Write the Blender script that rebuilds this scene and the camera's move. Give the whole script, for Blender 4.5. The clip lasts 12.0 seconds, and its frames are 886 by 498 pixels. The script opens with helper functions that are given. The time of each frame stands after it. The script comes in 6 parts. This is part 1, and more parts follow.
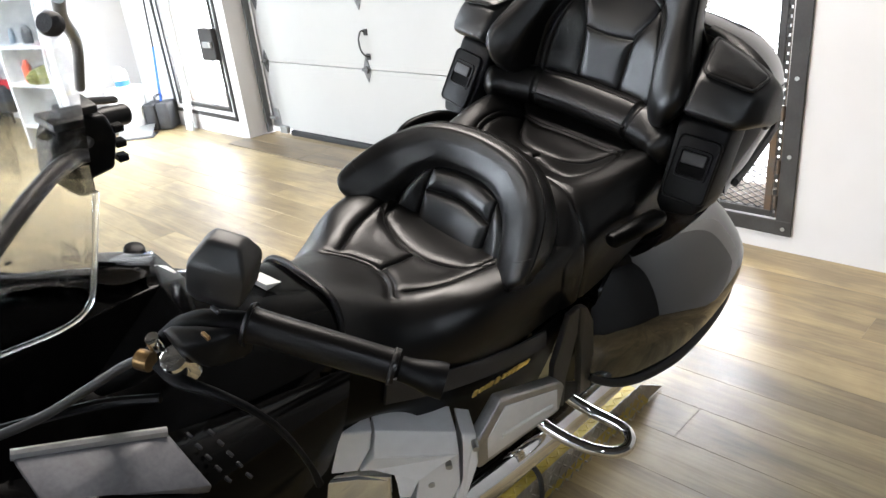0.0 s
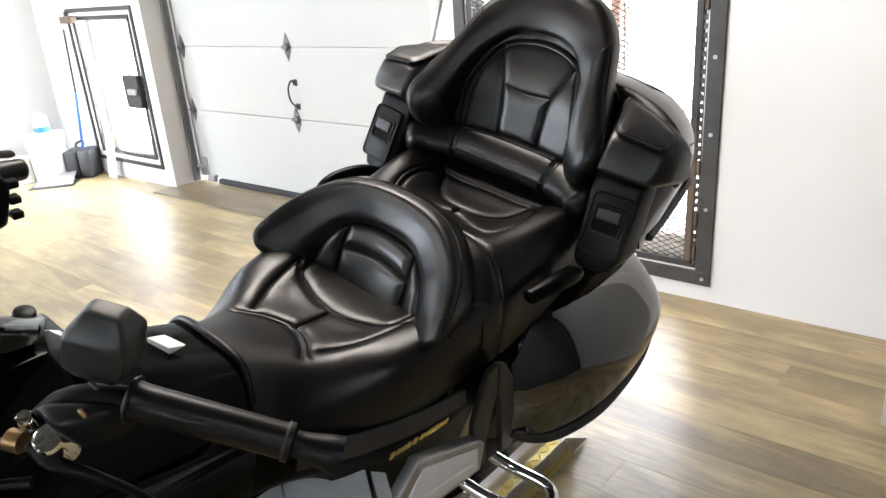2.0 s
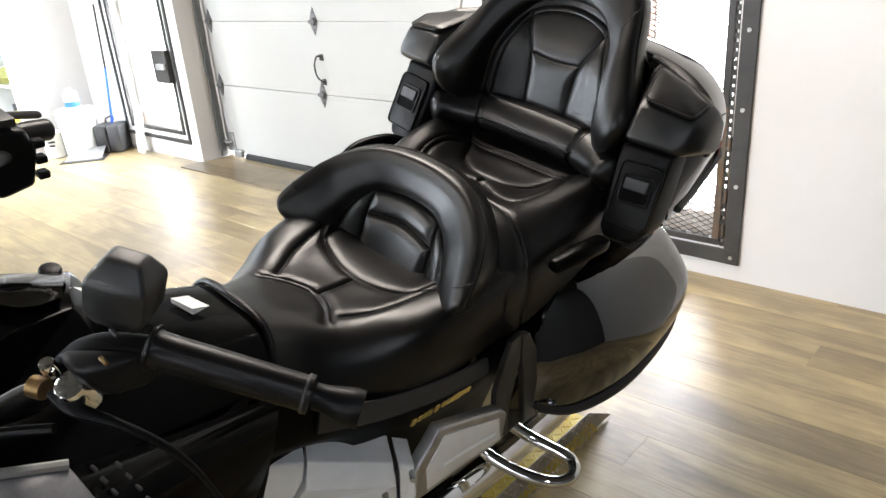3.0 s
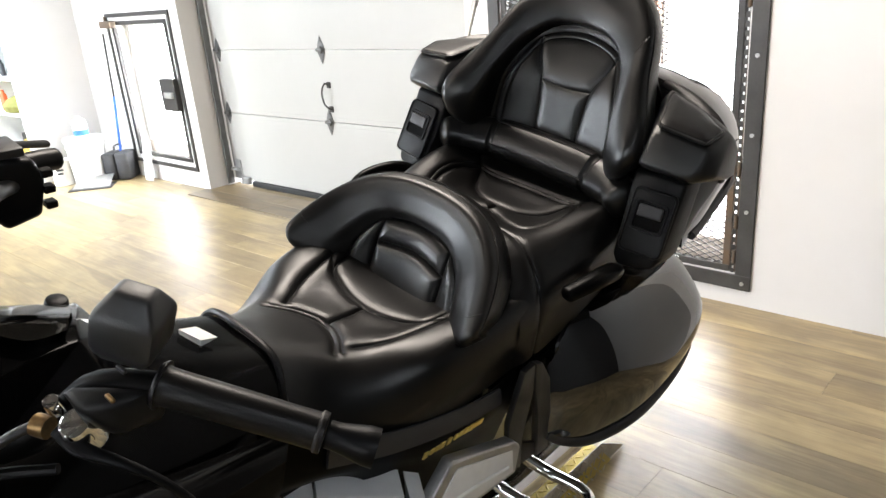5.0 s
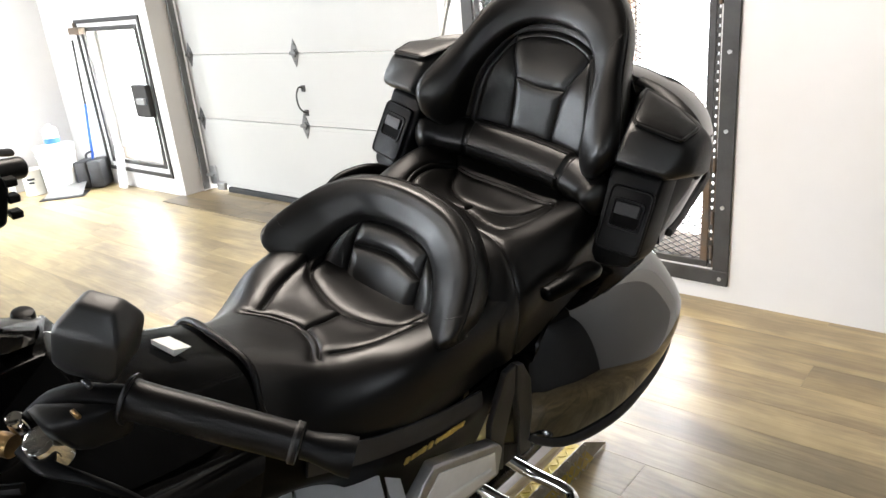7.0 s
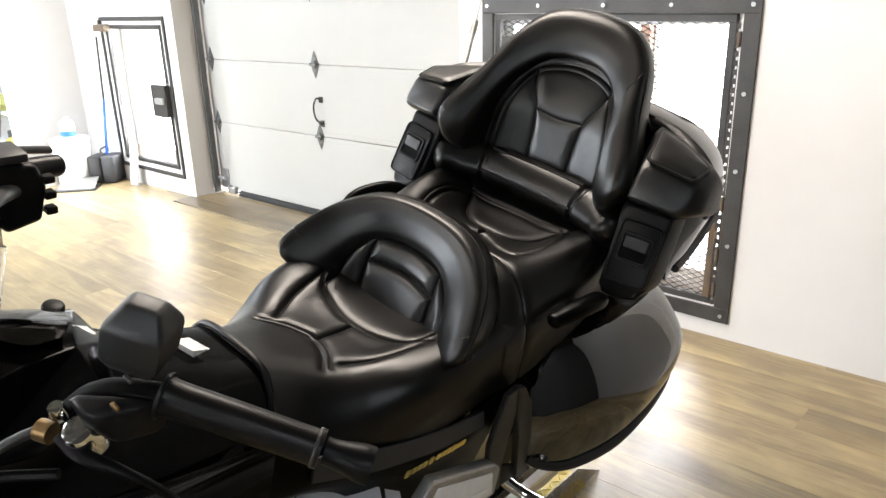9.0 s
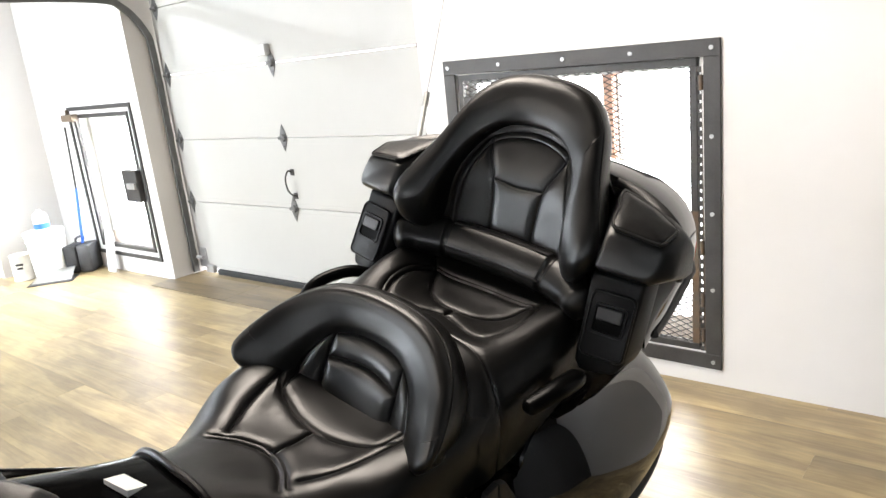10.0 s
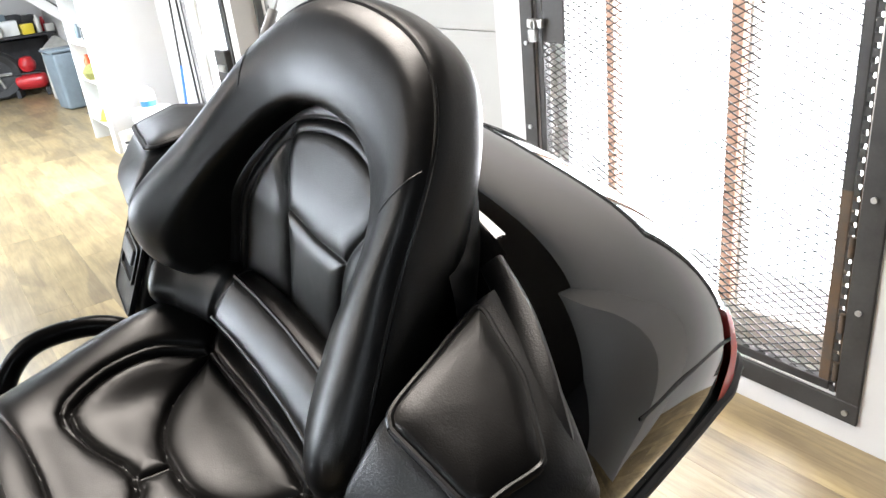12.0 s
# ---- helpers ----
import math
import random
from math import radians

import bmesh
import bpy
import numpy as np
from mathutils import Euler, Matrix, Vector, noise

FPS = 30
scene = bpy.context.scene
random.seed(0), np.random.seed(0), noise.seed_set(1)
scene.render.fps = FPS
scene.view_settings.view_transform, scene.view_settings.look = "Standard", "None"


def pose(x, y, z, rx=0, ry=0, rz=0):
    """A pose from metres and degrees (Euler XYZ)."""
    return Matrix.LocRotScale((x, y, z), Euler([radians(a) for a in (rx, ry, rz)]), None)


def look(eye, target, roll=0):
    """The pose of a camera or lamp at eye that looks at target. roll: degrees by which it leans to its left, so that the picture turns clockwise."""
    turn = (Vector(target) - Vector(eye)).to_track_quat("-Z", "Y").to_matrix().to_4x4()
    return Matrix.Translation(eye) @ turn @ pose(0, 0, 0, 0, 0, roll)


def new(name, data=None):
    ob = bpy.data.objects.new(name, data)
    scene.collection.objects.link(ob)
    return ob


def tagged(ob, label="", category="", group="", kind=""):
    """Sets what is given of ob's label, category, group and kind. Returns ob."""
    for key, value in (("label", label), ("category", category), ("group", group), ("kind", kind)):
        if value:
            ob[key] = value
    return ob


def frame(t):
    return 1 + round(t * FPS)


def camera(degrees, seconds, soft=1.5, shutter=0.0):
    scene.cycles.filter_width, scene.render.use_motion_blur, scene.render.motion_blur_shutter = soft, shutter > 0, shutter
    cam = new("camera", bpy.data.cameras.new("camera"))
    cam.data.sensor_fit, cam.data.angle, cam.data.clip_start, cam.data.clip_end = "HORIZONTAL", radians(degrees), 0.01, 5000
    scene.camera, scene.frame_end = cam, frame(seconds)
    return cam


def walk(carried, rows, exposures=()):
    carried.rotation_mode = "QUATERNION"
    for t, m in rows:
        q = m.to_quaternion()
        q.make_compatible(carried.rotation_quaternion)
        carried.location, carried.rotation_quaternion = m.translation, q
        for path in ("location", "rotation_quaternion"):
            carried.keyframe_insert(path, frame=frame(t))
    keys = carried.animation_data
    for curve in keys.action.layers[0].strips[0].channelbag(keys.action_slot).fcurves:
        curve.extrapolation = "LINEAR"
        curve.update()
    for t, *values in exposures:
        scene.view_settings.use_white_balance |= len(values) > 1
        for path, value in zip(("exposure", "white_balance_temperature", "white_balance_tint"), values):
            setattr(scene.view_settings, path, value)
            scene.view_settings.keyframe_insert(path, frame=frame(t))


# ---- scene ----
cam = camera(61.5, 12.0)
PATH = [
    (0, (0.041, 0.091, 1.411), (-1.282, 1.355, 0.603), -6.4),
    (0.3, (0.045, 0.099, 1.420), (-1.256, 1.414, 0.661), -5.1),
    (0.5, (0.047, 0.102, 1.423), (-1.256, 1.419, 0.668), -4.3),
    (0.8, (0.051, 0.104, 1.422), (-1.253, 1.426, 0.680), -4.9),
    (1, (0.053, 0.105, 1.422), (-1.23, 1.455, 0.692), -4.1),
    (1.3, (0.054, 0.113, 1.418), (-1.191, 1.508, 0.709), -3.9),
    (1.5, (0.054, 0.119, 1.417), (-1.164, 1.53, 0.689), -4.1),
    (1.8, (0.054, 0.128, 1.418), (-1.163, 1.546, 0.705), -4.5),
    (2, (0.053, 0.13, 1.419), (-1.166, 1.55, 0.712), -4.5),
    (2.3, (0.054, 0.125, 1.418), (-1.223, 1.511, 0.749), -5.3),
    (2.5, (0.054, 0.121, 1.415), (-1.254, 1.481, 0.753), -4.4),
    (2.8, (0.053, 0.128, 1.399), (-1.248, 1.480, 0.705), -5.5),
    (3, (0.051, 0.132, 1.391), (-1.209, 1.492, 0.642), -4.6),
    (3.2, (0.050, 0.135, 1.390), (-1.203, 1.506, 0.649), -5.0),
    (4.8, (0.034, 0.142, 1.390), (-1.230, 1.544, 0.730), -5.4),
    (5, (0.029, 0.141, 1.389), (-1.255, 1.513, 0.705), -4.9),
    (5.3, (0.021, 0.136, 1.383), (-1.292, 1.461, 0.662), -3.5),
    (5.5, (0.019, 0.133, 1.381), (-1.283, 1.468, 0.658), -3.2),
    (5.8, (0.022, 0.143, 1.384), (-1.259, 1.503, 0.672), -4.3),
    (6, (0.026, 0.152, 1.386), (-1.223, 1.545, 0.68), -4.9),
    (6.3, (0.030, 0.159, 1.386), (-1.216, 1.573, 0.716), -6.2),
    (6.5, (0.03, 0.159, 1.386), (-1.203, 1.581, 0.711), -5.7),
    (6.8, (0.026, 0.157, 1.385), (-1.208, 1.570, 0.693), -6.0),
    (7, (0.024, 0.153, 1.385), (-1.22, 1.562, 0.7), -5.6),
    (7.2, (0.024, 0.151, 1.385), (-1.234, 1.543, 0.694), -6.0),
    (8.8, (0.031, 0.124, 1.406), (-1.233, 1.528, 0.750), -4.1),
    (9, (0.031, 0.113, 1.407), (-1.224, 1.532, 0.765), -1.7),
    (9.3, (0.035, 0.067, 1.404), (-1.134, 1.518, 0.678), -5.3),
    (9.5, (0.047, 0.050, 1.423), (-1.088, 1.556, 0.758), -5.2),
    (9.8, (0.019, 0.143, 1.429), (-1.176, 1.647, 0.874), -7.9),
    (10, (0.017, 0.228, 1.44), (-1.24, 1.697, 0.929), -6.4),
    (10.3, (-0.032, 0.408, 1.426), (-1.318, 1.821, 0.837), -3.6),
    (10.5, (-0.081, 0.488, 1.421), (-1.390, 1.858, 0.780), -3.8),
    (10.8, (-0.177, 0.629, 1.392), (-1.461, 2.004, 0.712), -2.6),
    (11, (-0.227, 0.743, 1.407), (-1.385, 2.184, 0.642), -0.9),
    (11.3, (-0.259, 0.950, 1.396), (-1.454, 2.367, 0.644), -5.9),
    (11.5, (-0.222, 1.059, 1.390), (-1.523, 2.394, 0.664), -5.9),
    (11.8, (-0.176, 1.181, 1.425), (-1.653, 2.272, 0.631), -7.7),
    (12, (-0.192, 1.231, 1.421), (-1.728, 2.247, 0.642), -6.3),
]
walk(cam, [(t, look(eye, target, roll)) for t, eye, target, roll in PATH],
     [(0, 0.45, 6150, 10), (3, 0.45, 6300, 10), (6, 0.45, 6420, 10), (9.5, 0.45, 6480, 10), (12, 0.45, 6250, 10)])

# ---------------------------------------------------------------- world and light
world = bpy.data.worlds.new("world")
scene.world = world
world.use_nodes = True
wn = world.node_tree.nodes
sky = wn.new("ShaderNodeTexSky")
sky.sky_type, sky.sun_disc = "NISHITA", False
sky.sun_elevation, sky.sun_rotation = radians(32), radians(20)
wn["Background"].inputs["Strength"].default_value = 0.12
world.node_tree.links.new(sky.outputs[0], wn["Background"].inputs["Color"])


def area_lamp(name, m, sx, sy, watts, colour=(1, 1, 1)):
    lamp = bpy.data.lights.new(name, "AREA")
    lamp.shape, lamp.size, lamp.size_y, lamp.energy, lamp.color = "RECTANGLE", sx, sy, watts, colour
    ob = new(name, lamp)
    ob.matrix_world = m
    return ob


# daylight through the barred openings, and unseen lamps under the dark ceiling
LAMPS = ((-5.4, 1.5, 60, 0.34), (-1.65, 1.74, 62, 1.0), (-2.6, -1.1, 36, 0.5), (1.75, -0.9, 28, 0.34), (-7.4, 0.6, 250, 0.34), (-5.2, -1.7, 35, 0.34))
area_lamp("window_daylight", look((-1.6, 3.40, 0.78), (-1.6, 0, 0.6)), 1.15, 1.1, 60, (0.95, 0.98, 1.0))
area_lamp("gate_daylight", look((-5.65, 3.40, 0.75), (-5.65, 0, 0.6)), 0.9, 1.1, 110, (0.95, 0.98, 1.0))
# unseen window light to the south-west, added for reflections on the pads
area_lamp("southwest_fill_light", look((-6.4, -3.20, 1.42), (-5.2, 0, 1.0)), 4.1, 2.3, 300, (0.84, 0.92, 1.0))
# fill light at an unseen south opening, added to lift the seat faces
area_lamp("bay_fill_light", look((-0.1, -3.19, 1.70), (-0.1, 0, 1.45)), 2.9, 1.14, 14, (0.80, 0.90, 1.0))
for lx, ly, lw, ls in LAMPS:
    area_lamp("lamp_light", look((lx, ly, 2.80), (lx, ly, 0)), ls, ls, lw, (1.0, 0.89, 0.78) if ls > 0.4 else (0.88, 0.94, 1.0))

# ---------------------------------------------------------------- materials
def material(name, colour, rough=0.5, metal=0.0, coat=0.0, vary=0.0, scale=8.0, bump=0.0, bump_scale=200.0,
             rough_vary=0.0, spec=0.5, second=None, piece=0.0, wave=0.0, ior=1.5):
    """A procedural surface: base colour mottled at two scales, roughness variation and fine relief."""
    m = bpy.data.materials.new(name)
    m.use_nodes = True
    n, l = m.node_tree.nodes, m.node_tree.links
    b = n["Principled BSDF"]
    b.inputs["Roughness"].default_value, b.inputs["Metallic"].default_value = rough, metal
    b.inputs["Coat Weight"].default_value, b.inputs["Coat Roughness"].default_value = coat, 0.04
    b.inputs["Specular IOR Level"].default_value, b.inputs["IOR"].default_value = spec, ior
    b.inputs["Base Color"].default_value = (*colour, 1)
    co = n.new("ShaderNodeTexCoord")
    if vary or second:
        big, small = n.new("ShaderNodeTexNoise"), n.new("ShaderNodeTexNoise")
        big.inputs["Scale"].default_value, small.inputs["Scale"].default_value = scale, scale * 9
        big.inputs["Detail"].default_value, small.inputs["Detail"].default_value = 5, 4
        add = n.new("ShaderNodeMath")
        add.operation = "MULTIPLY_ADD"
        add.inputs[1].default_value = 0.4
        l.new(co.outputs["Object"], big.inputs["Vector"])
        l.new(co.outputs["Object"], small.inputs["Vector"])
        l.new(small.outputs["Fac"], add.inputs[0])
        l.new(big.outputs["Fac"], add.inputs[2])
        ramp = n.new("ShaderNodeValToRGB")
        ramp.color_ramp.elements[0].position, ramp.color_ramp.elements[1].position = 0.45, 0.95
        lo = second or [c * (1 - vary) for c in colour]
        hi = colour if second else [min(1, c * (1 + vary)) for c in colour]
        ramp.color_ramp.elements[0].color, ramp.color_ramp.elements[1].color = (*lo, 1), (*hi, 1)
        l.new(add.outputs[0], ramp.inputs["Fac"])
        last = ramp.outputs["Color"]
        if piece:
            info, hsv = n.new("ShaderNodeObjectInfo"), n.new("ShaderNodeHueSaturation")
            mr = n.new("ShaderNodeMapRange")
            mr.inputs["To Min"].default_value, mr.inputs["To Max"].default_value = 1 - piece, 1 + piece
            l.new(info.outputs["Random"], mr.inputs["Value"])
            l.new(mr.outputs[0], hsv.inputs["Value"])
            l.new(last, hsv.inputs["Color"])
            last = hsv.outputs["Color"]
        l.new(last, b.inputs["Base Color"])
        if rough_vary:
            rr = n.new("ShaderNodeMapRange")
            rr.inputs["From Min"].default_value, rr.inputs["From Max"].default_value = 0.35, 1.0
            rr.inputs["To Min"].default_value, rr.inputs["To Max"].default_value = rough - rough_vary, rough + rough_vary
            l.new(add.outputs[0], rr.inputs["Value"])
            l.new(rr.outputs[0], b.inputs["Roughness"])
    if wave:
        fold, wp = n.new("ShaderNodeTexNoise"), n.new("ShaderNodeBump")
        fold.inputs["Scale"].default_value, fold.inputs["Detail"].default_value, fold.inputs["Distortion"].default_value = 26, 3, 0.6
        wp.inputs["Strength"].default_value, wp.inputs["Distance"].default_value = wave, 0.01
        l.new(co.outputs["Object"], fold.inputs["Vector"])
        l.new(fold.outputs["Fac"], wp.inputs["Height"])
    if bump:
        grain, bp = n.new("ShaderNodeTexNoise"), n.new("ShaderNodeBump")
        grain.inputs["Scale"].default_value, grain.inputs["Detail"].default_value = bump_scale, 3
        bp.inputs["Strength"].default_value, bp.inputs["Distance"].default_value = bump, 0.002
        l.new(co.outputs["Object"], grain.inputs["Vector"])
        l.new(grain.outputs["Fac"], bp.inputs["Height"])
        if wave:
            l.new(wp.outputs["Normal"], bp.inputs["Normal"])
        l.new(bp.outputs["Normal"], b.inputs["Normal"])
    return m


def emitter(name, colour, strength):
    m = bpy.data.materials.new(name)
    m.use_nodes = True
    b = m.node_tree.nodes["Principled BSDF"]
    b.inputs["Base Color"].default_value = (*colour, 1)
    b.inputs["Emission Color"].default_value = (*colour, 1)
    b.inputs["Emission Strength"].default_value = strength
    return m


def glass(name, tint=(1, 1, 1), rough=0.0, ior=1.45):
    m = material(name, tint, rough)
    b = m.node_tree.nodes["Principled BSDF"]
    b.inputs["Transmission Weight"].default_value = 1.0
    b.inputs["IOR"].default_value = ior
    return m


def wood_plank(name, dark, light, grey):
    """Printed rustic boards: long streaks of tan and grey-brown, fine grain, a shade of its own for each board."""
    m = bpy.data.materials.new(name)
    m.use_nodes = True
    n, l = m.node_tree.nodes, m.node_tree.links
    b = n["Principled BSDF"]
    b.inputs["Specular IOR Level"].default_value = 0.55
    co, info, geo = n.new("ShaderNodeTexCoord"), n.new("ShaderNodeObjectInfo"), n.new("ShaderNodeNewGeometry")
    rnd, fract = n.new("ShaderNodeMath"), n.new("ShaderNodeMath")
    rnd.operation, fract.operation = "ADD", "FRACT"
    l.new(info.outputs["Random"], rnd.inputs[0])
    l.new(geo.outputs["Random Per Island"], rnd.inputs[1])
    l.new(rnd.outputs[0], fract.inputs[0])
    off = n.new("ShaderNodeVectorMath")
    off.operation = "MULTIPLY_ADD"
    off.inputs[1].default_value = (37.3, 23.1, 5.7)
    l.new(fract.outputs[0], off.inputs[0])
    l.new(co.outputs["Object"], off.inputs[2])

    def streaks(sx, sy, scale, detail, distort):
        mp, tx = n.new("ShaderNodeMapping"), n.new("ShaderNodeTexNoise")
        mp.inputs["Scale"].default_value = (sx, sy, 1.0)
        tx.inputs["Scale"].default_value, tx.inputs["Detail"].default_value, tx.inputs["Roughness"].default_value = scale, detail, 0.6
        tx.inputs["Distortion"].default_value = distort
        l.new(off.outputs[0], mp.inputs["Vector"])
        l.new(mp.outputs[0], tx.inputs["Vector"])
        return tx.outputs["Fac"]
    band, grain = streaks(1.0, 5.5, 1.5, 4, 0.6), streaks(1.6, 26.0, 2.0, 5, 1.2)

    def ramp(fac, p0, c0, p1, c1):
        r = n.new("ShaderNodeValToRGB")
        r.color_ramp.elements[0].position, r.color_ramp.elements[1].position = p0, p1
        r.color_ramp.elements[0].color, r.color_ramp.elements[1].color = (*c0, 1), (*c1, 1)
        l.new(fac, r.inputs["Fac"])
        return r.outputs["Color"]
    tone = ramp(band, 0.40, grey, 0.58, light)
    mix = n.new("ShaderNodeMix")
    mix.data_type, mix.blend_type = "RGBA", "MULTIPLY"
    mix.inputs["Factor"].default_value = 0.62
    l.new(tone, mix.inputs["A"])
    l.new(ramp(grain, 0.30, dark, 0.62, (1, 1, 1)), mix.inputs["B"])
    hsv, mr = n.new("ShaderNodeHueSaturation"), n.new("ShaderNodeMapRange")
    mr.inputs["To Min"].default_value, mr.inputs["To Max"].default_value = 0.74, 1.10
    l.new(fract.outputs[0], mr.inputs["Value"])
    l.new(mr.outputs[0], hsv.inputs["Value"])
    l.new(mix.outputs["Result"], hsv.inputs["Color"])
    l.new(hsv.outputs["Color"], b.inputs["Base Color"])
    rr = n.new("ShaderNodeMapRange")
    rr.inputs["To Min"].default_value, rr.inputs["To Max"].default_value = 0.25, 0.46
    dirt = n.new("ShaderNodeTexNoise")
    dirt.inputs["Scale"].default_value, dirt.inputs["Detail"].default_value = 3.5, 4
    l.new(co.outputs["Object"], dirt.inputs["Vector"])
    l.new(dirt.outputs["Fac"], rr.inputs["Value"])
    soil = n.new("ShaderNodeMix")
    soil.data_type, soil.blend_type = "RGBA", "MULTIPLY"
    soil.inputs["Factor"].default_value = 1.0
    l.new(hsv.outputs["Color"], soil.inputs["A"])
    l.new(ramp(dirt.outputs["Fac"], 0.36, (0.74, 0.73, 0.72), 0.58, (1, 1, 1)), soil.inputs["B"])
    l.new(soil.outputs["Result"], b.inputs["Base Color"])
    l.new(rr.outputs[0], b.inputs["Roughness"])
    bp = n.new("ShaderNodeBump")
    bp.inputs["Strength"].default_value, bp.inputs["Distance"].default_value = 0.12, 0.001
    l.new(grain, bp.inputs["Height"])
    l.new(bp.outputs["Normal"], b.inputs["Normal"])
    return m


LEATHER = material("black_vinyl", (0.0030, 0.0027, 0.0025), 0.33, vary=0.3, scale=14, bump=0.13, bump_scale=700, rough_vary=0.06, spec=0.7, wave=0.05, ior=1.34)
LEATHER_DULL = material("grained_vinyl", (0.004, 0.0038, 0.0037), 0.37, vary=0.25, scale=14, bump=0.22, bump_scale=600, rough_vary=0.05, spec=0.6, ior=1.45)
GLOSS = material("black_paint", (0.0012, 0.0012, 0.0012), 0.05, vary=0.2, scale=5, spec=0.46)
CLEARCOAT = material("lacquered_black_paint", (0.0012, 0.0012, 0.0012), 0.035, vary=0.2, scale=5, spec=1.0, ior=1.65)
LACQUER = material("lacquered_trunk_paint", (0.0012, 0.0012, 0.0012), 0.035, vary=0.2, scale=5, spec=0.85)
PLASTIC = material("black_plastic", (0.004, 0.004, 0.0042), 0.40, vary=0.2, scale=20, bump=0.07, bump_scale=900, spec=0.5, ior=1.23)
SATIN = material("satin_black_paint", (0.0015, 0.0015, 0.0015), 0.28, vary=0.2, scale=8, spec=0.5, ior=1.17)
GREY_PLASTIC = material("grey_plastic", (0.022, 0.022, 0.024), 0.45, vary=0.15, scale=20, bump=0.3, bump_scale=700)
RUBBER = material("grip_rubber", (0.006, 0.0053, 0.0048), 0.34, vary=0.3, scale=30, bump=0.1, bump_scale=700, spec=0.5, ior=1.29)
BRASS = material("tarnished_brass", (0.20, 0.125, 0.05), 0.4, 0.8, vary=0.3, scale=40)
HOUSING = material("moulded_casing", (0.009, 0.009, 0.0095), 0.45, vary=0.2, scale=20, bump=0.15, bump_scale=900, spec=0.6)
DULL_SILVER = material("dull_silver_paint", (0.13, 0.13, 0.14), 0.5, 0.1, vary=0.35, scale=22, rough_vary=0.1)
TUBE_BLACK = material("dull_black_tube", (0.002, 0.002, 0.002), 0.5, vary=0.2, scale=20, spec=0.5, ior=1.11)
DEEP_GLOSS = material("deep_black_paint", (0.0008, 0.0008, 0.0008), 0.14, vary=0.2, scale=5, spec=0.5, ior=1.14)
CHROME = material("chrome", (0.82, 0.82, 0.82), 0.07, 1.0, vary=0.06, scale=20)
SILVER = material("silver_paint", (0.78, 0.78, 0.785), 0.36, 0.10, coat=0.2, vary=0.08, scale=6, rough_vary=0.05)
ALLOY = material("cast_alloy", (0.42, 0.42, 0.42), 0.42, 0.9, vary=0.15, scale=30, bump=0.2, bump_scale=400)
GOLD = material("gold_letters", (0.85, 0.60, 0.17), 0.35, 0.5, vary=0.15, scale=60)
RED_LENS = material("red_lens", (0.70, 0.07, 0.06), 0.25, vary=0.2, scale=30)
YELLOW_PLATE = material("yellow_tread_paint", (0.52, 0.38, 0.03), 0.38, 0.15, second=(0.30, 0.22, 0.05), scale=9, rough_vary=0.1)
BARE_PLATE = material("bare_tread_plate", (0.45, 0.43, 0.40), 0.36, 0.8, second=(0.20, 0.18, 0.15), scale=12, rough_vary=0.12)
WALL = material("wall_paint", (0.57, 0.555, 0.537), 0.6, vary=0.025, scale=1.2, bump=0.15, bump_scale=60)
DOOR_PAINT = material("door_paint", (0.365, 0.36, 0.336), 0.45, vary=0.025, scale=1.6, bump=0.12, bump_scale=90)
# unseen walls and ceiling are coloured dark so the black gloss reflects dark
DARK_WALL = material("wall_kept_dark", (0.035, 0.034, 0.034), 0.7, vary=0.1, scale=2)
CEIL = material("ceiling_kept_dark", (0.05, 0.044, 0.037), 0.8, vary=0.03, scale=1.5)
STEEL = material("dark_steel", (0.040, 0.038, 0.036), 0.5, 0.35, vary=0.3, scale=10, rough_vary=0.12)
RUSTY = material("rusty_steel", (0.075, 0.065, 0.055), 0.6, 0.3, second=(0.11, 0.068, 0.035), scale=14, rough_vary=0.1)
GALV = material("galvanised_steel", (0.42, 0.42, 0.41), 0.42, 0.85, vary=0.18, scale=25, rough_vary=0.1)
TRACK = material("dull_track_steel", (0.13, 0.13, 0.127), 0.45, 0.7, vary=0.2, scale=20, rough_vary=0.1)
SEAL = material("black_seal", (0.012, 0.012, 0.012), 0.6, vary=0.2, scale=20)
ORANGE_WOOD = material("orange_stained_wood", (0.74, 0.46, 0.33), 0.55, second=(0.62, 0.36, 0.25), scale=8)
PALE_WOOD = material("pale_timber", (0.62, 0.54, 0.46), 0.6, second=(0.50, 0.42, 0.35), scale=8)
WOOD = wood_plank("plank_print", (0.62, 0.57, 0.50), (0.43, 0.335, 0.178), (0.285, 0.222, 0.128))
WOOD_MAT = wood_plank("threshold_print", (0.55, 0.50, 0.44), (0.25, 0.185, 0.10), (0.16, 0.12, 0.075))
SUBFLOOR = material("joint_shadow", (0.22, 0.17, 0.10), 0.8, vary=0.2, scale=10)
SNOW = material("snow", (0.85, 0.86, 0.88), 0.8, vary=0.04, scale=2)
DAYLIGHT = emitter("daylight_white", (1.0, 1.0, 1.0), 4.0)
CLEAR = glass("clear_glass")
EDGE_PLASTIC = glass("clear_edge", (0.92, 0.94, 0.95), 0.25, 1.3)
WINDSHIELD = glass("clear_acrylic", (0.99, 0.99, 0.99), 0.0, 1.08)
WHITE_PLASTIC = material("white_plastic", (0.75, 0.76, 0.75), 0.35, vary=0.05, scale=12)
BLUE = material("blue_plastic", (0.03, 0.13, 0.62), 0.4, vary=0.1, scale=20)
GREY_BIN = material("grey_plastic_bin", (0.17, 0.21, 0.24), 0.5, vary=0.15, scale=8)
RED = material("red_enamel", (0.45, 0.02, 0.025), 0.3, vary=0.2, scale=10)
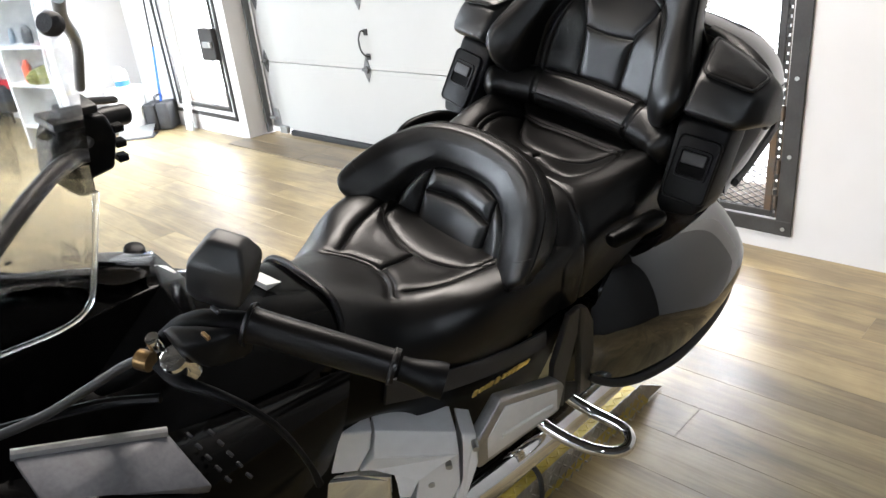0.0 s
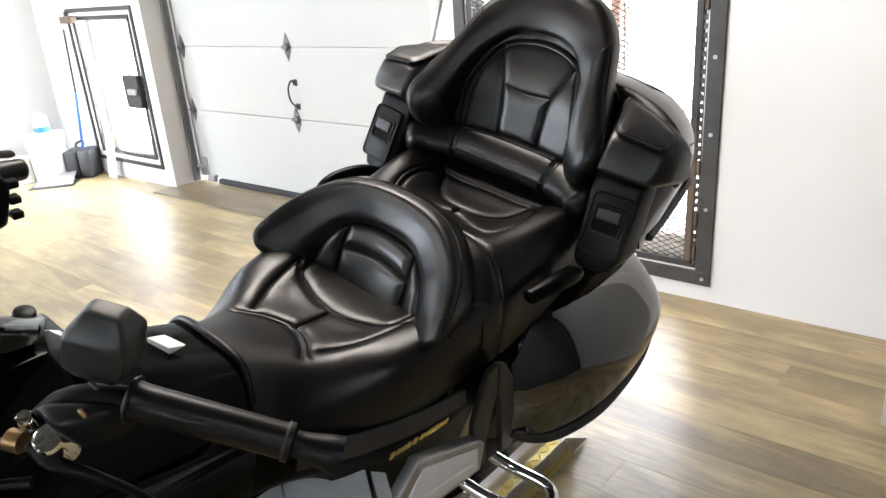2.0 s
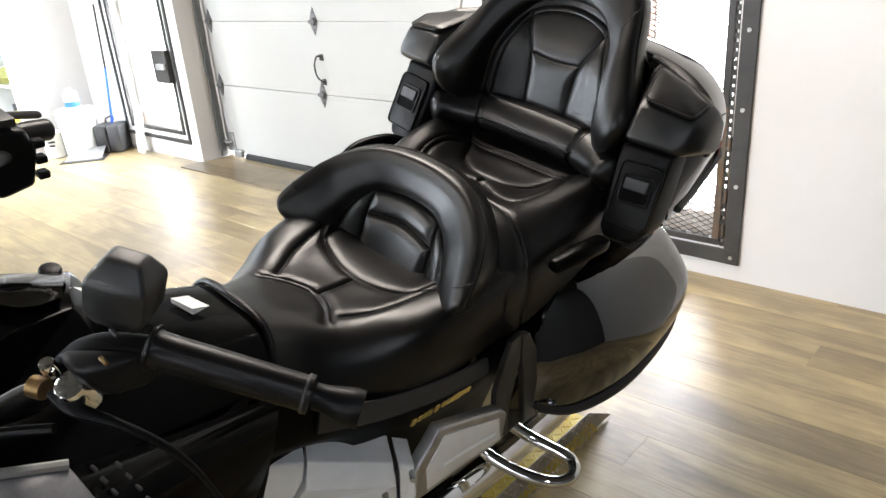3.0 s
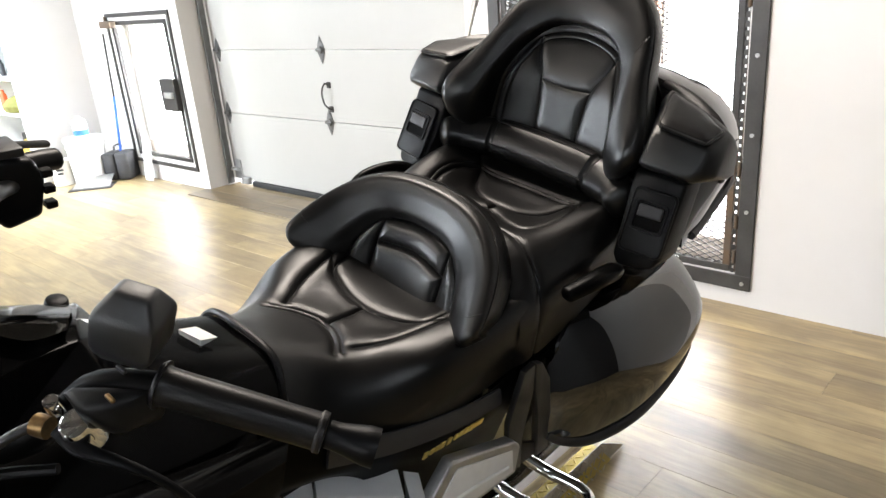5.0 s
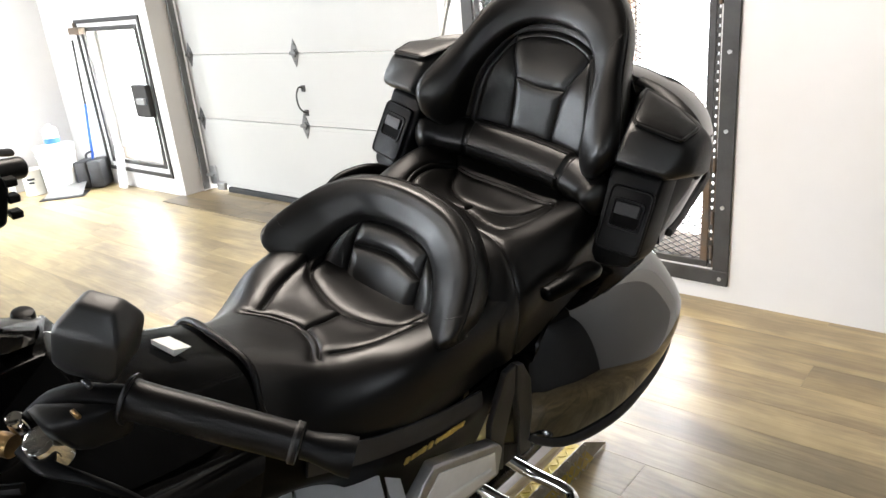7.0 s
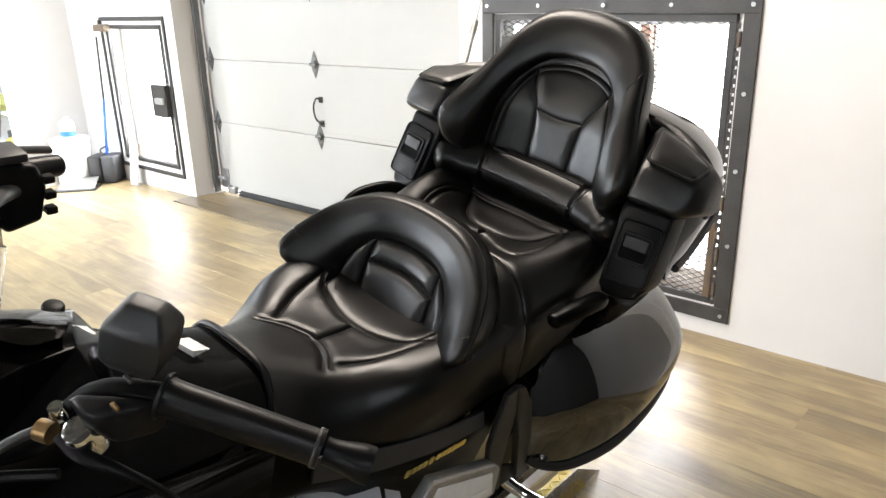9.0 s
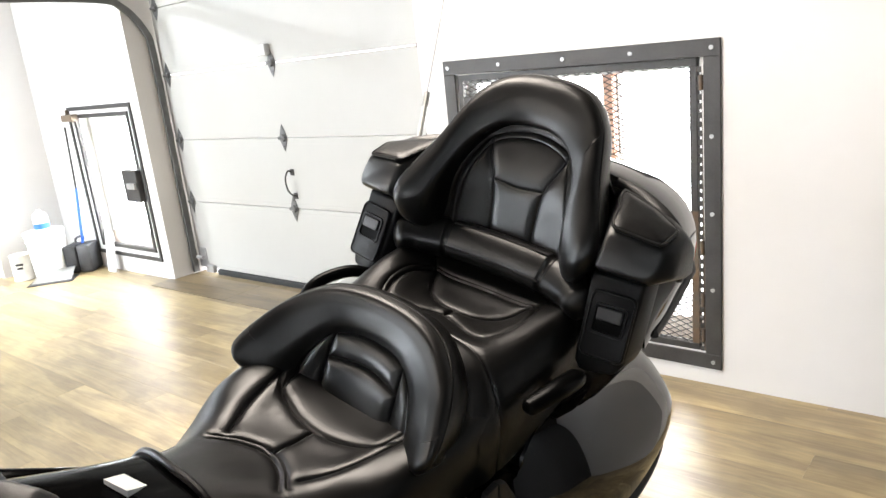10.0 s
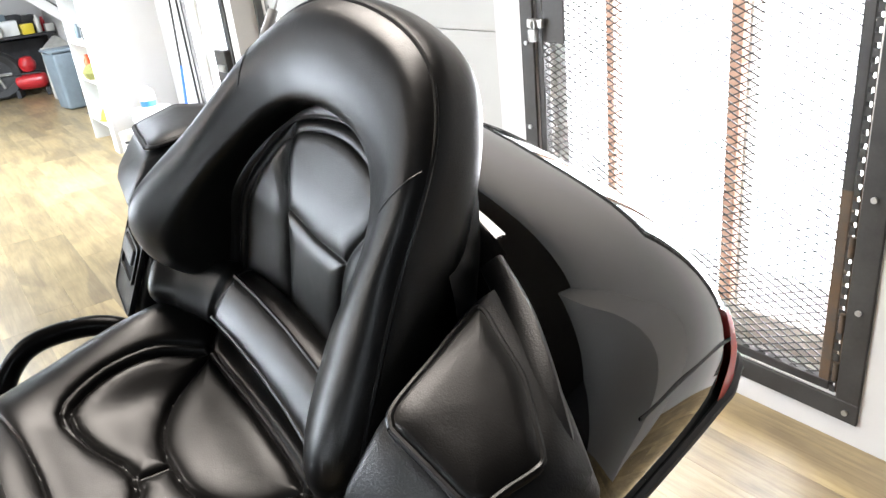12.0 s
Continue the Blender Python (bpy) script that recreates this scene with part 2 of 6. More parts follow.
YELLOW = material("yellow_plastic", (0.62, 0.48, 0.03), 0.4, vary=0.15, scale=16)
DARK = material("dark_clutter", (0.025, 0.025, 0.027), 0.5, vary=0.4, scale=12)
OLIVE = material("olive_cloth", (0.20, 0.20, 0.06), 0.9, vary=0.3, scale=25)
ORANGE = material("orange_plastic", (0.75, 0.12, 0.05), 0.4, vary=0.1, scale=20)
TIN = material("tin_plate", (0.55, 0.54, 0.50), 0.35, 0.6, vary=0.15, scale=20)
CARD = material("pale_card", (0.62, 0.60, 0.55), 0.7, vary=0.1, scale=20)

# ---------------------------------------------------------------- building kit
V = Vector


def finish(name, bm, mat, smooth=True, parent=None, label="", sharp=40):
    bmesh.ops.recalc_face_normals(bm, faces=bm.faces)
    me = bpy.data.meshes.new(name)
    if smooth:
        for e in bm.edges:
            if len(e.link_faces) == 2 and e.calc_face_angle(0) > radians(sharp):
                e.smooth = False
        for f in bm.faces:
            f.smooth = True
    bm.to_mesh(me)
    bm.free()
    me.materials.append(mat)
    ob = new(name, me)
    if parent:
        ob.parent = parent
    if label:
        ob["label"] = label
    return ob


def part(name, bm, mat, parent, label="", smooth=True):
    return finish(name, bm, mat, smooth, parent, label)


def thing(name, label, category, m=None, group="", kind=""):
    ob = new(name)
    ob.empty_display_size = 0.1
    if m is not None:
        ob.matrix_world = m
    return tagged(ob, label, category, group, kind)


def spline(points, n):
    """n points along a Catmull-Rom curve through the given rows of numbers (any width)."""
    p = np.array(points, float)
    p = np.vstack([2 * p[0] - p[1], p, 2 * p[-1] - p[-2]])
    out = []
    for k in range(n):
        s = k / (n - 1) * (len(p) - 3)
        i = min(int(s), len(p) - 4)
        f = s - i
        a, b, c, d = p[i:i + 4]
        out.append(0.5 * (2 * b + (c - a) * f + (2 * a - 5 * b + 4 * c - d) * f * f + (3 * b - a - 3 * c + d) * f ** 3))
    return np.array(out)


def grid(bm, pts, close_u=False, caps=False):
    """Quads over an array of rows of points."""
    rows = [[bm.verts.new(p) for p in row] for row in pts]
    for a, b in zip(rows, rows[1:]):
        m = len(a)
        for i in range(m if close_u else m - 1):
            bm.faces.new((a[i], a[(i + 1) % m], b[(i + 1) % m], b[i]))
    if caps:
        bm.faces.new(rows[0])
        bm.faces.new(rows[-1])
    return bm


def sheet(ctrl, nu, nv, mirror=True):
    """A dense smooth array of points from a control net of (u, v, w); rows run along the bike, columns outwards from its middle."""
    net = np.array(ctrl, float)
    if mirror:
        flip = net[:, :0:-1].copy()
        flip[:, :, 0] *= -1
        net = np.concatenate([flip, net], axis=1)
    a = np.array([spline(row, nu) for row in net])
    return np.array([spline(a[:, i], nv) for i in range(nu)]).transpose(1, 0, 2)


def normals(pts):
    du = np.gradient(pts, axis=1)
    dv = np.gradient(pts, axis=0)
    n = np.cross(du, dv)
    return n / np.maximum(np.linalg.norm(n, axis=2, keepdims=True), 1e-9)


def line_distance(pts, line, axes):
    """Distance of every point to a polyline, seen along the axis left out."""
    p = pts[..., axes]
    best = np.full(p.shape[:-1], 9.0)
    q = np.array(line, float)
    for a, b in zip(q, q[1:]):
        d = b - a
        t = np.clip(((p - a) @ d) / max(d @ d, 1e-9), 0, 1)
        best = np.minimum(best, np.linalg.norm(p - a - t[..., None] * d, axis=-1))
    return best


def pleat(pts, sets, axes):
    """Sewn seams: sets of (lines, depth, width, puff) press the surface in along the lines and puff it up between them."""
    shift = np.zeros(pts.shape[:-1])
    for lines, depth, width, puff in sets:
        d = np.full(pts.shape[:-1], 9.0)
        for line in lines:
            d = np.minimum(d, line_distance(pts, spline(line, 40), axes))
        shift += -depth * (0.45 * np.exp(-(d / width) ** 2) + 0.55 * np.exp(-(d / (0.4 * width)) ** 2))
        shift += puff * (1 - np.exp(-(d / (2.6 * width)) ** 2)) * (0.7 + 0.3 * np.exp(-(d / (14 * width)) ** 2))
    return pts + normals(pts) * shift[..., None]


def sweep(bm, path, normal=(0, 0, 1), n=20, steps=40, power=2.0, caps=True, round_ends=0):
    """A tube along rows of (x, y, z, half width, half depth); the depth lies along the normal hint."""
    rows = spline(path, steps)
    p, hint = rows[:, :3], np.array(normal, float)
    tan = np.gradient(p, axis=0)
    rings = []
    for c, t, (a, b) in zip(p, tan, rows[:, 3:5]):
        t = t / np.linalg.norm(t)
        d = hint - t * (hint @ t)
        d = d / np.linalg.norm(d)
        s = np.cross(t, d)
        ring = []
        for k in range(n):
            g = 2 * math.pi * k / n
            cg, sg = math.cos(g), math.sin(g)
            ring.append(c + s * a * math.copysign(abs(cg) ** (2 / power), cg) + d * b * math.copysign(abs(sg) ** (2 / power), sg))
        rings.append(ring)
    if round_ends:
        def cap(c, t, ring):
            return [[c + t * round_ends * math.sin(g) + (np.array(q) - c) * math.cos(g) for q in ring] for g in np.linspace(0.25, 1.45, 5)]
        t0, t1 = (p[0] - p[1]), (p[-1] - p[-2])
        t0, t1 = t0 / np.linalg.norm(t0), t1 / np.linalg.norm(t1)
        rings = cap(p[0], t0, rings[0])[::-1] + rings + cap(p[-1], t1, rings[-1])
    grid(bm, rings, True, caps)
    return bm


def tube(bm, pts, r, n=12, steps=None, hint=(0.1, 0.2, 1)):
    return sweep(bm, [(*p, r, r) for p in pts], hint, n, steps or max(2, 8 * (len(pts) - 1)))


def box(bm, lo, hi, bevel=0.0, seg=2, m=None):
    c, s = (V(lo) + V(hi)) / 2, V(hi) - V(lo)
    made = bmesh.ops.create_cube(bm, size=1, matrix=(m or Matrix()) @ Matrix.Translation(c) @ Matrix.Diagonal((*s, 1)))["verts"]
    if bevel:
        bmesh.ops.bevel(bm, geom=list({e for v in made for e in v.link_edges}), offset=bevel, segments=seg, affect="EDGES", profile=0.5)
    return bm


def hull(bm, pts, bevel=0.0, seg=3):
    vs = [bm.verts.new(p) for p in pts]
    bmesh.ops.convex_hull(bm, input=vs)
    bmesh.ops.dissolve_limit(bm, angle_limit=radians(4), verts=bm.verts, edges=bm.edges)
    if bevel:
        bmesh.ops.bevel(bm, geom=bm.edges[:], offset=bevel, segments=seg, affect="EDGES", profile=0.5, clamp_overlap=True)
    return bm


def prism(bm, outline, depth, m=None, bevel=0.0, seg=2):
    """A flat outline (x, y) with thickness along z, placed by m."""
    m = m or Matrix()
    a = [bm.verts.new(m @ V((x, y, 0))) for x, y in outline]
    b = [bm.verts.new(m @ V((x, y, depth))) for x, y in outline]
    made = [bm.faces.new(a[::-1]), bm.faces.new(b)]
    for i in range(len(a)):
        j = (i + 1) % len(a)
        made.append(bm.faces.new((a[i], a[j], b[j], b[i])))
    if bevel:
        es = {e for f in made[:2] for e in f.edges}
        bmesh.ops.bevel(bm, geom=list(es), offset=bevel, segments=seg, affect="EDGES", profile=0.5, clamp_overlap=True)
    return bm


def cyl(bm, a, b, r, n=20, r2=None, bevel=0.0):
    a, b = V(a), V(b)
    q = (b - a).to_track_quat("Z", "Y").to_matrix().to_4x4()
    made = bmesh.ops.create_cone(bm, cap_ends=True, segments=n, radius1=r, radius2=r if r2 is None else r2, depth=(b - a).length,
                                 matrix=Matrix.Translation((a + b) / 2) @ q)["verts"]
    if bevel:
        es = [e for e in {e for v in made for e in v.link_edges} if any(len(f.verts) > 4 for f in e.link_faces)]
        bmesh.ops.bevel(bm, geom=es, offset=bevel, segments=2, affect="EDGES", profile=0.5)
    return bm


def revolve(bm, profile, n=28, centre=(0, 0, 0)):
    """A turned form from (radius, height) pairs."""
    rings = [[(centre[0] + r * math.cos(2 * math.pi * k / n), centre[1] + r * math.sin(2 * math.pi * k / n), centre[2] + z) for k in range(n)] for r, z in profile]
    return grid(bm, rings, True, True)


BM = bmesh.new

# ---------------------------------------------------------------- the workshop
NORTH, DOOR_Y, HEIGHT = 3.03, 3.25, 2.9


def wall(name, lo, hi, holes=(), label="white painted workshop wall", mat=None):
    """A wall along x with openings (x0, x1, z0, z1) cut right through it."""
    bm = BM()
    xs = sorted({lo[0], hi[0], *(h[0] for h in holes), *(h[1] for h in holes)})
    for a, b in zip(xs, xs[1:]):
        cut = sorted((h[2], h[3]) for h in holes if h[0] <= a and h[1] >= b)
        z = lo[2]
        for c, d in cut:
            if c > z:
                box(bm, (a, lo[1], z), (b, hi[1], c))
            z = d
        if z < hi[2]:
            box(bm, (a, lo[1], z), (b, hi[1], hi[2]))
    bmesh.ops.remove_doubles(bm, verts=bm.verts, dist=1e-5)
    return tagged(finish(name, bm, mat or WALL, smooth=False), label, "wall", kind="structure")


WIN = (-2.195, -1.030, 0.142, 1.322)
GATE = (-6.10, -5.225, 0.19, 1.27)
wall("wall_north", (-2.40, NORTH, 0), (-0.21, 3.30, HEIGHT), [WIN], "white painted wall round the barred window")
wall("wall_north_lintel", (-5.05, NORTH, 2.32), (-2.40, 3.30, HEIGHT), (), "white painted wall above the sectional door")
wall("wall_north_gate", (-6.85, NORTH, 0), (-5.05, 3.30, HEIGHT), [GATE], "white painted wall round the small barred gate")
wall("wall_west_return", (-6.85, 2.46, 0), (-6.74, NORTH, HEIGHT))
wall("wall_pier", (-0.21, 2.44, 0), (2.6, 3.30, HEIGHT), (), "white painted wall projecting into the workshop")
wall("wall_east", (2.6, -3.2, 0), (2.75, 3.30, HEIGHT), (), "unseen workshop wall kept dark for the reflections", DARK_WALL)
# opening for an added window that carries the bay light
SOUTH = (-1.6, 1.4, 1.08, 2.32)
wall("wall_south", (-3.6, -3.35, 0), (2.75, -3.2, HEIGHT), [SOUTH], "unseen workshop wall kept dark for reflections, with an added window", DARK_WALL)
# opening made up for the south-west light
SW_OPENING = (-8.6, -4.2, 0.25, 2.6)
wall("wall_south_store", (-12.6, -3.35, 0), (-3.6, -3.2, HEIGHT), [SW_OPENING])
wall("wall_west", (-12.75, -3.35, 0), (-12.6, 3.2, HEIGHT))
wall("wall_north_store", (-12.6, 3.05, 0), (-6.85, 3.2, HEIGHT))
# ceiling out of view, its dark colour holds down bounce and reflections
bm = BM()
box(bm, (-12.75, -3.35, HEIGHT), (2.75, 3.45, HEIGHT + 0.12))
tagged(finish("ceiling", bm, CEIL, smooth=False), "unseen workshop ceiling kept dark for the reflections", "ceiling", kind="structure")

# ground outside the door and windows
bm = BM()
box(bm, (-60, 3.46, -0.35), (60, 80, -0.25))
tagged(finish("ground", bm, SNOW, smooth=False), "bright snowy ground outside the windows", "ground", kind="structure")
bm = BM()
box(bm, (-20, 5.2, -0.3), (12, 5.25, 6))
# second glowing sheet, behind the two added south windows
box(bm, (-16, -6.05, -0.3), (5, -6.0, 6))
tagged(finish("backdrop", bm, DAYLIGHT, smooth=False), "overexposed white daylight outside the windows", "backdrop", kind="structure")


def barred_gate(name, hole, y, frame_w, label, bolts_x, bolts_z, rusty_side, slim=False, skew=0.0):
    """Flat-bar frame bolted to the wall, an inner frame on hinges and expanded-metal mesh."""
    x0, x1, z0, z1 = hole
    g = thing(name, label, "security gate", pose((x0 + x1) / 2, y, z0, 0, skew, 0))
    inv = Matrix.Translation((-(x0 + x1) / 2, -y, -z0))

    def add(nm, bm, mat, lab="", parent=None, smooth=False):
        bm.transform(inv)
        return part(nm, bm, mat, parent or g, lab, smooth)
    w, t = frame_w, 0.012
    d = w - 0.030 if slim else 0.0
    for lo, hi in (((x0 - w, 0, z1 + d), (x1 + w, 0, z1 + w)), ((x0 - w, 0, z0 - w), (x1 + w, 0, z0 - d)),
                   ((x0 - w, 0, z0 - d), (x0 - d, 0, z1 + d)), ((x1 + d, 0, z0 - d), (x1 + w, 0, z1 + d))):
        bm = BM()
        box(bm, (lo[0], y - t, lo[2]), (hi[0], y - 0.001, hi[2]), 0.002, 1)
        add("frame_bar", bm, STEEL)
    for bx in bolts_x:
        for z in (z1 + w * 0.5, z0 - w * 0.5):
            bm = BM()
            cyl(bm, (bx, y - t - 0.007, z), (bx, y - t + 0.001, z), 0.0085, 10, 0.007)
            add("bolt", bm, GALV, smooth=True)
    for bz in bolts_z:
        for x in (x0 - w * 0.5, x1 + w * 0.5):
            bm = BM()
            cyl(bm, (x, y - t - 0.007, bz), (x, y - t + 0.001, bz), 0.0085, 10, 0.007)
            add("bolt", bm, GALV, smooth=True)
    # inner hinged frame, a little inside the opening
    i0, i1, j0, j1, s = x0 + 0.002, x1 - 0.030, z0 + 0.002, z1 - 0.002, 0.030
    for k, (lo, hi) in enumerate((((i0, j1 - s), (i1, j1)), ((i0, j0), (i1, j0 + s)), ((i0, j0 + s), (i0 + s, j1 - s)), ((i1 - s, j0 + s), (i1, j1 - s)))):
        bm = BM()
        box(bm, (lo[0], y + 0.004, lo[1]), (hi[0], y + 0.034, hi[1]), 0.002, 1)
        if k == rusty_side:
            bmesh.ops.bisect_plane(bm, geom=bm.verts[:] + bm.edges[:] + bm.faces[:], plane_co=(0, 0, z0 + 0.5 * (z1 - z0)), plane_no=(0, 0, 1), clear_outer=True)
            low = BM()
            box(low, (lo[0], y + 0.004, z0 + 0.5 * (z1 - z0)), (hi[0], y + 0.034, hi[1]), 0.002, 1)
            add("inner_bar", low, STEEL)
        add("inner_bar", bm, RUSTY if k == rusty_side else STEEL)
    # expanded metal
    dx, dz, r = 0.050, 0.0235, 0.0016
    verts, faces = [], []
    nx, nz = int((i1 - i0) / dx * 2), int((j1 - j0) / dz * 2)

    def strand(ax, az, bx, bz):
        k = len(verts)
        d = V((bx - ax, 0, bz - az)).normalized()
        n = V((-d.z, 0, d.x)) * r
        for px, pz in ((ax, az), (bx, bz)):
            for q in ((n.x, -0.002, n.z), (n.x, 0.002, n.z), (-n.x, 0.002, -n.z), (-n.x, -0.002, -n.z)):
                verts.append((px + q[0], y + 0.012 + q[1], pz + q[2]))
        for a in range(4):
            b = (a + 1) % 4
            faces.append((k + a, k + b, k + 4 + b, k + 4 + a))
    for i in range(nx):
        for j in range(nz):
            ax, bx = i0 + i * dx / 2, i0 + (i + 1) * dx / 2
            az, bz = j0 + j * dz / 2, j0 + (j + 1) * dz / 2
            if (i + j) % 2:
                strand(ax, bz, bx, az)
            else:
                strand(ax, az, bx, bz)
    if slim:
        return g, add
    me = bpy.data.meshes.new("mesh_panel")
    me.from_pydata([inv @ V(v) for v in verts], [], faces)
    me.materials.append(STEEL)
    ob = new("mesh_panel", me)
    ob.parent = g
    ob["label"] = "expanded metal mesh"
    # hinge strip with a row of slots beside the frame
    for x in ((i1 + 0.004, i1 + 0.013),):
        for k in range(int((j1 - j0) / 0.034)):
            bm = BM()
            z = j0 + k * 0.034
            box(bm, (x[0], y + 0.002, z), (x[1] + 0.006, y + 0.005, z + 0.022))
            add("slot_strip", bm, STEEL)
        bm = BM()
        box(bm, (x[1] + 0.004, y + 0.0055, j0), (x1 + 0.004, y + 0.008, j1))
        add("hinge_leaf", bm, RUSTY, "rust-stained hinge leaf")
        for z in (z0 + 0.05, z0 + 0.20, z0 + 0.42, z1 - 0.12):
            bm = BM()
            cyl(bm, (x[1] + 0.006, y - 0.004, z), (x[1] + 0.006, y - 0.004, z + 0.055), 0.008, 10)
            add("hinge_knuckle", bm, RUSTY, smooth=True)
    return g, add


def window_behind(name, hole, y, mullions, label):
    x0, x1, z0, z1 = hole
    g = thing(name, label, "window", pose((x0 + x1) / 2, y, z0), kind="structure")
    inv = Matrix.Translation((-(x0 + x1) / 2, -y, -z0))

    def add(nm, bm, mat):
        bm.transform(inv)
        return part(nm, bm, mat, g, smooth=False)
    bars = [((x0, z0), (x1, z0 + 0.10)), ((x0, z1 - 0.05), (x1, z1)), ((x0, z0 + 0.10), (x0 + 0.05, z1 - 0.05)), ((x1 - 0.05, z0 + 0.10), (x1, z1 - 0.05))]
    for k, (a, b) in enumerate(bars):
        bm = BM()
        box(bm, (a[0], y, a[1]), (b[0], y + 0.06, b[1]), 0.003, 1)
        add("window_frame", bm, PALE_WOOD if k == 0 else WHITE_PLASTIC)
    for mx, mw, mat in mullions:
        bm = BM()
        box(bm, (mx - mw / 2, y + 0.002, z0 + 0.10), (mx + mw / 2, y + 0.055, z1 - 0.05), 0.003, 1)
        add("mullion", bm, mat)
    bm = BM()
    box(bm, (x0 + 0.05, y + 0.028, z0 + 0.10), (x1 - 0.05, y + 0.032, z1 - 0.05))
    p = add("pane", bm, CLEAR)
    p.visible_shadow = False
    return g


g1, add1 = barred_gate("security_gate", WIN, NORTH, 0.064, "dark steel security gate with expanded metal mesh over the window",
                       [-2.227, -1.94, -1.615, -1.315, -0.998], [0.42, 0.73, 1.03], 3, False, 0.5)
# latch plate, hasp and padlock on the hinged frame
bm = BM()
box(bm, (-2.15, NORTH - 0.006, 1.035), (-2.05, NORTH + 0.004, 1.22), 0.002, 1)
add1("latch_plate", bm, STEEL)
bm = BM()
box(bm, (-2.205, NORTH - 0.03, 1.085), (-2.13, NORTH - 0.013, 1.115), 0.003, 1)
hasp = add1("hasp", bm, GALV)
bm = BM()
box(bm, (-2.185, NORTH - 0.045, 1.04), (-2.15, NORTH - 0.025, 1.082), 0.004, 2)
tube(bm, [(-2.178, NORTH - 0.035, 1.08), (-2.178, NORTH - 0.035, 1.10), (-2.168, NORTH - 0.035, 1.112), (-2.158, NORTH - 0.035, 1.10), (-2.158, NORTH - 0.035, 1.08)], 0.004, 8)
add1("padlock", bm, GALV, smooth=True)
window_behind("window_1", WIN, 3.13, [(-1.470, 0.040, ORANGE_WOOD), (-1.425, 0.012, PALE_WOOD), (-1.94, 0.035, ORANGE_WOOD)], "orange-stained timber window behind the security gate")

g2, add2 = barred_gate("security_gate", GATE, NORTH, 0.06, "slim dark steel gate with a lock box beside the sectional door",
                       [], [], 9, True)
bm = BM()
box(bm, (-5.42, NORTH - 0.05, 0.60), (-5.215, NORTH - 0.002, 0.84), 0.004, 1)
add2("lock_box", bm, STEEL)
bm = BM()
box(bm, (-5.34, NORTH - 0.075, 0.70), (-5.23, NORTH - 0.05, 0.745), 0.006, 2)
add2("lock_bolt", bm, GALV)
bm = BM()
box(bm, (-6.16, NORTH - 0.07, 1.22), (-5.98, NORTH - 0.013, 1.275), 0.006, 2)
cyl(bm, (-6.1, NORTH - 0.04, 1.27), (-6.1, NORTH - 0.04, 1.31), 0.012)
add2("door_closer", bm, RUSTY)
window_behind("window_2", GATE, 3.15, [(-5.62, 0.025, WHITE_PLASTIC)], "white-framed glazed opening behind the small barred gate")


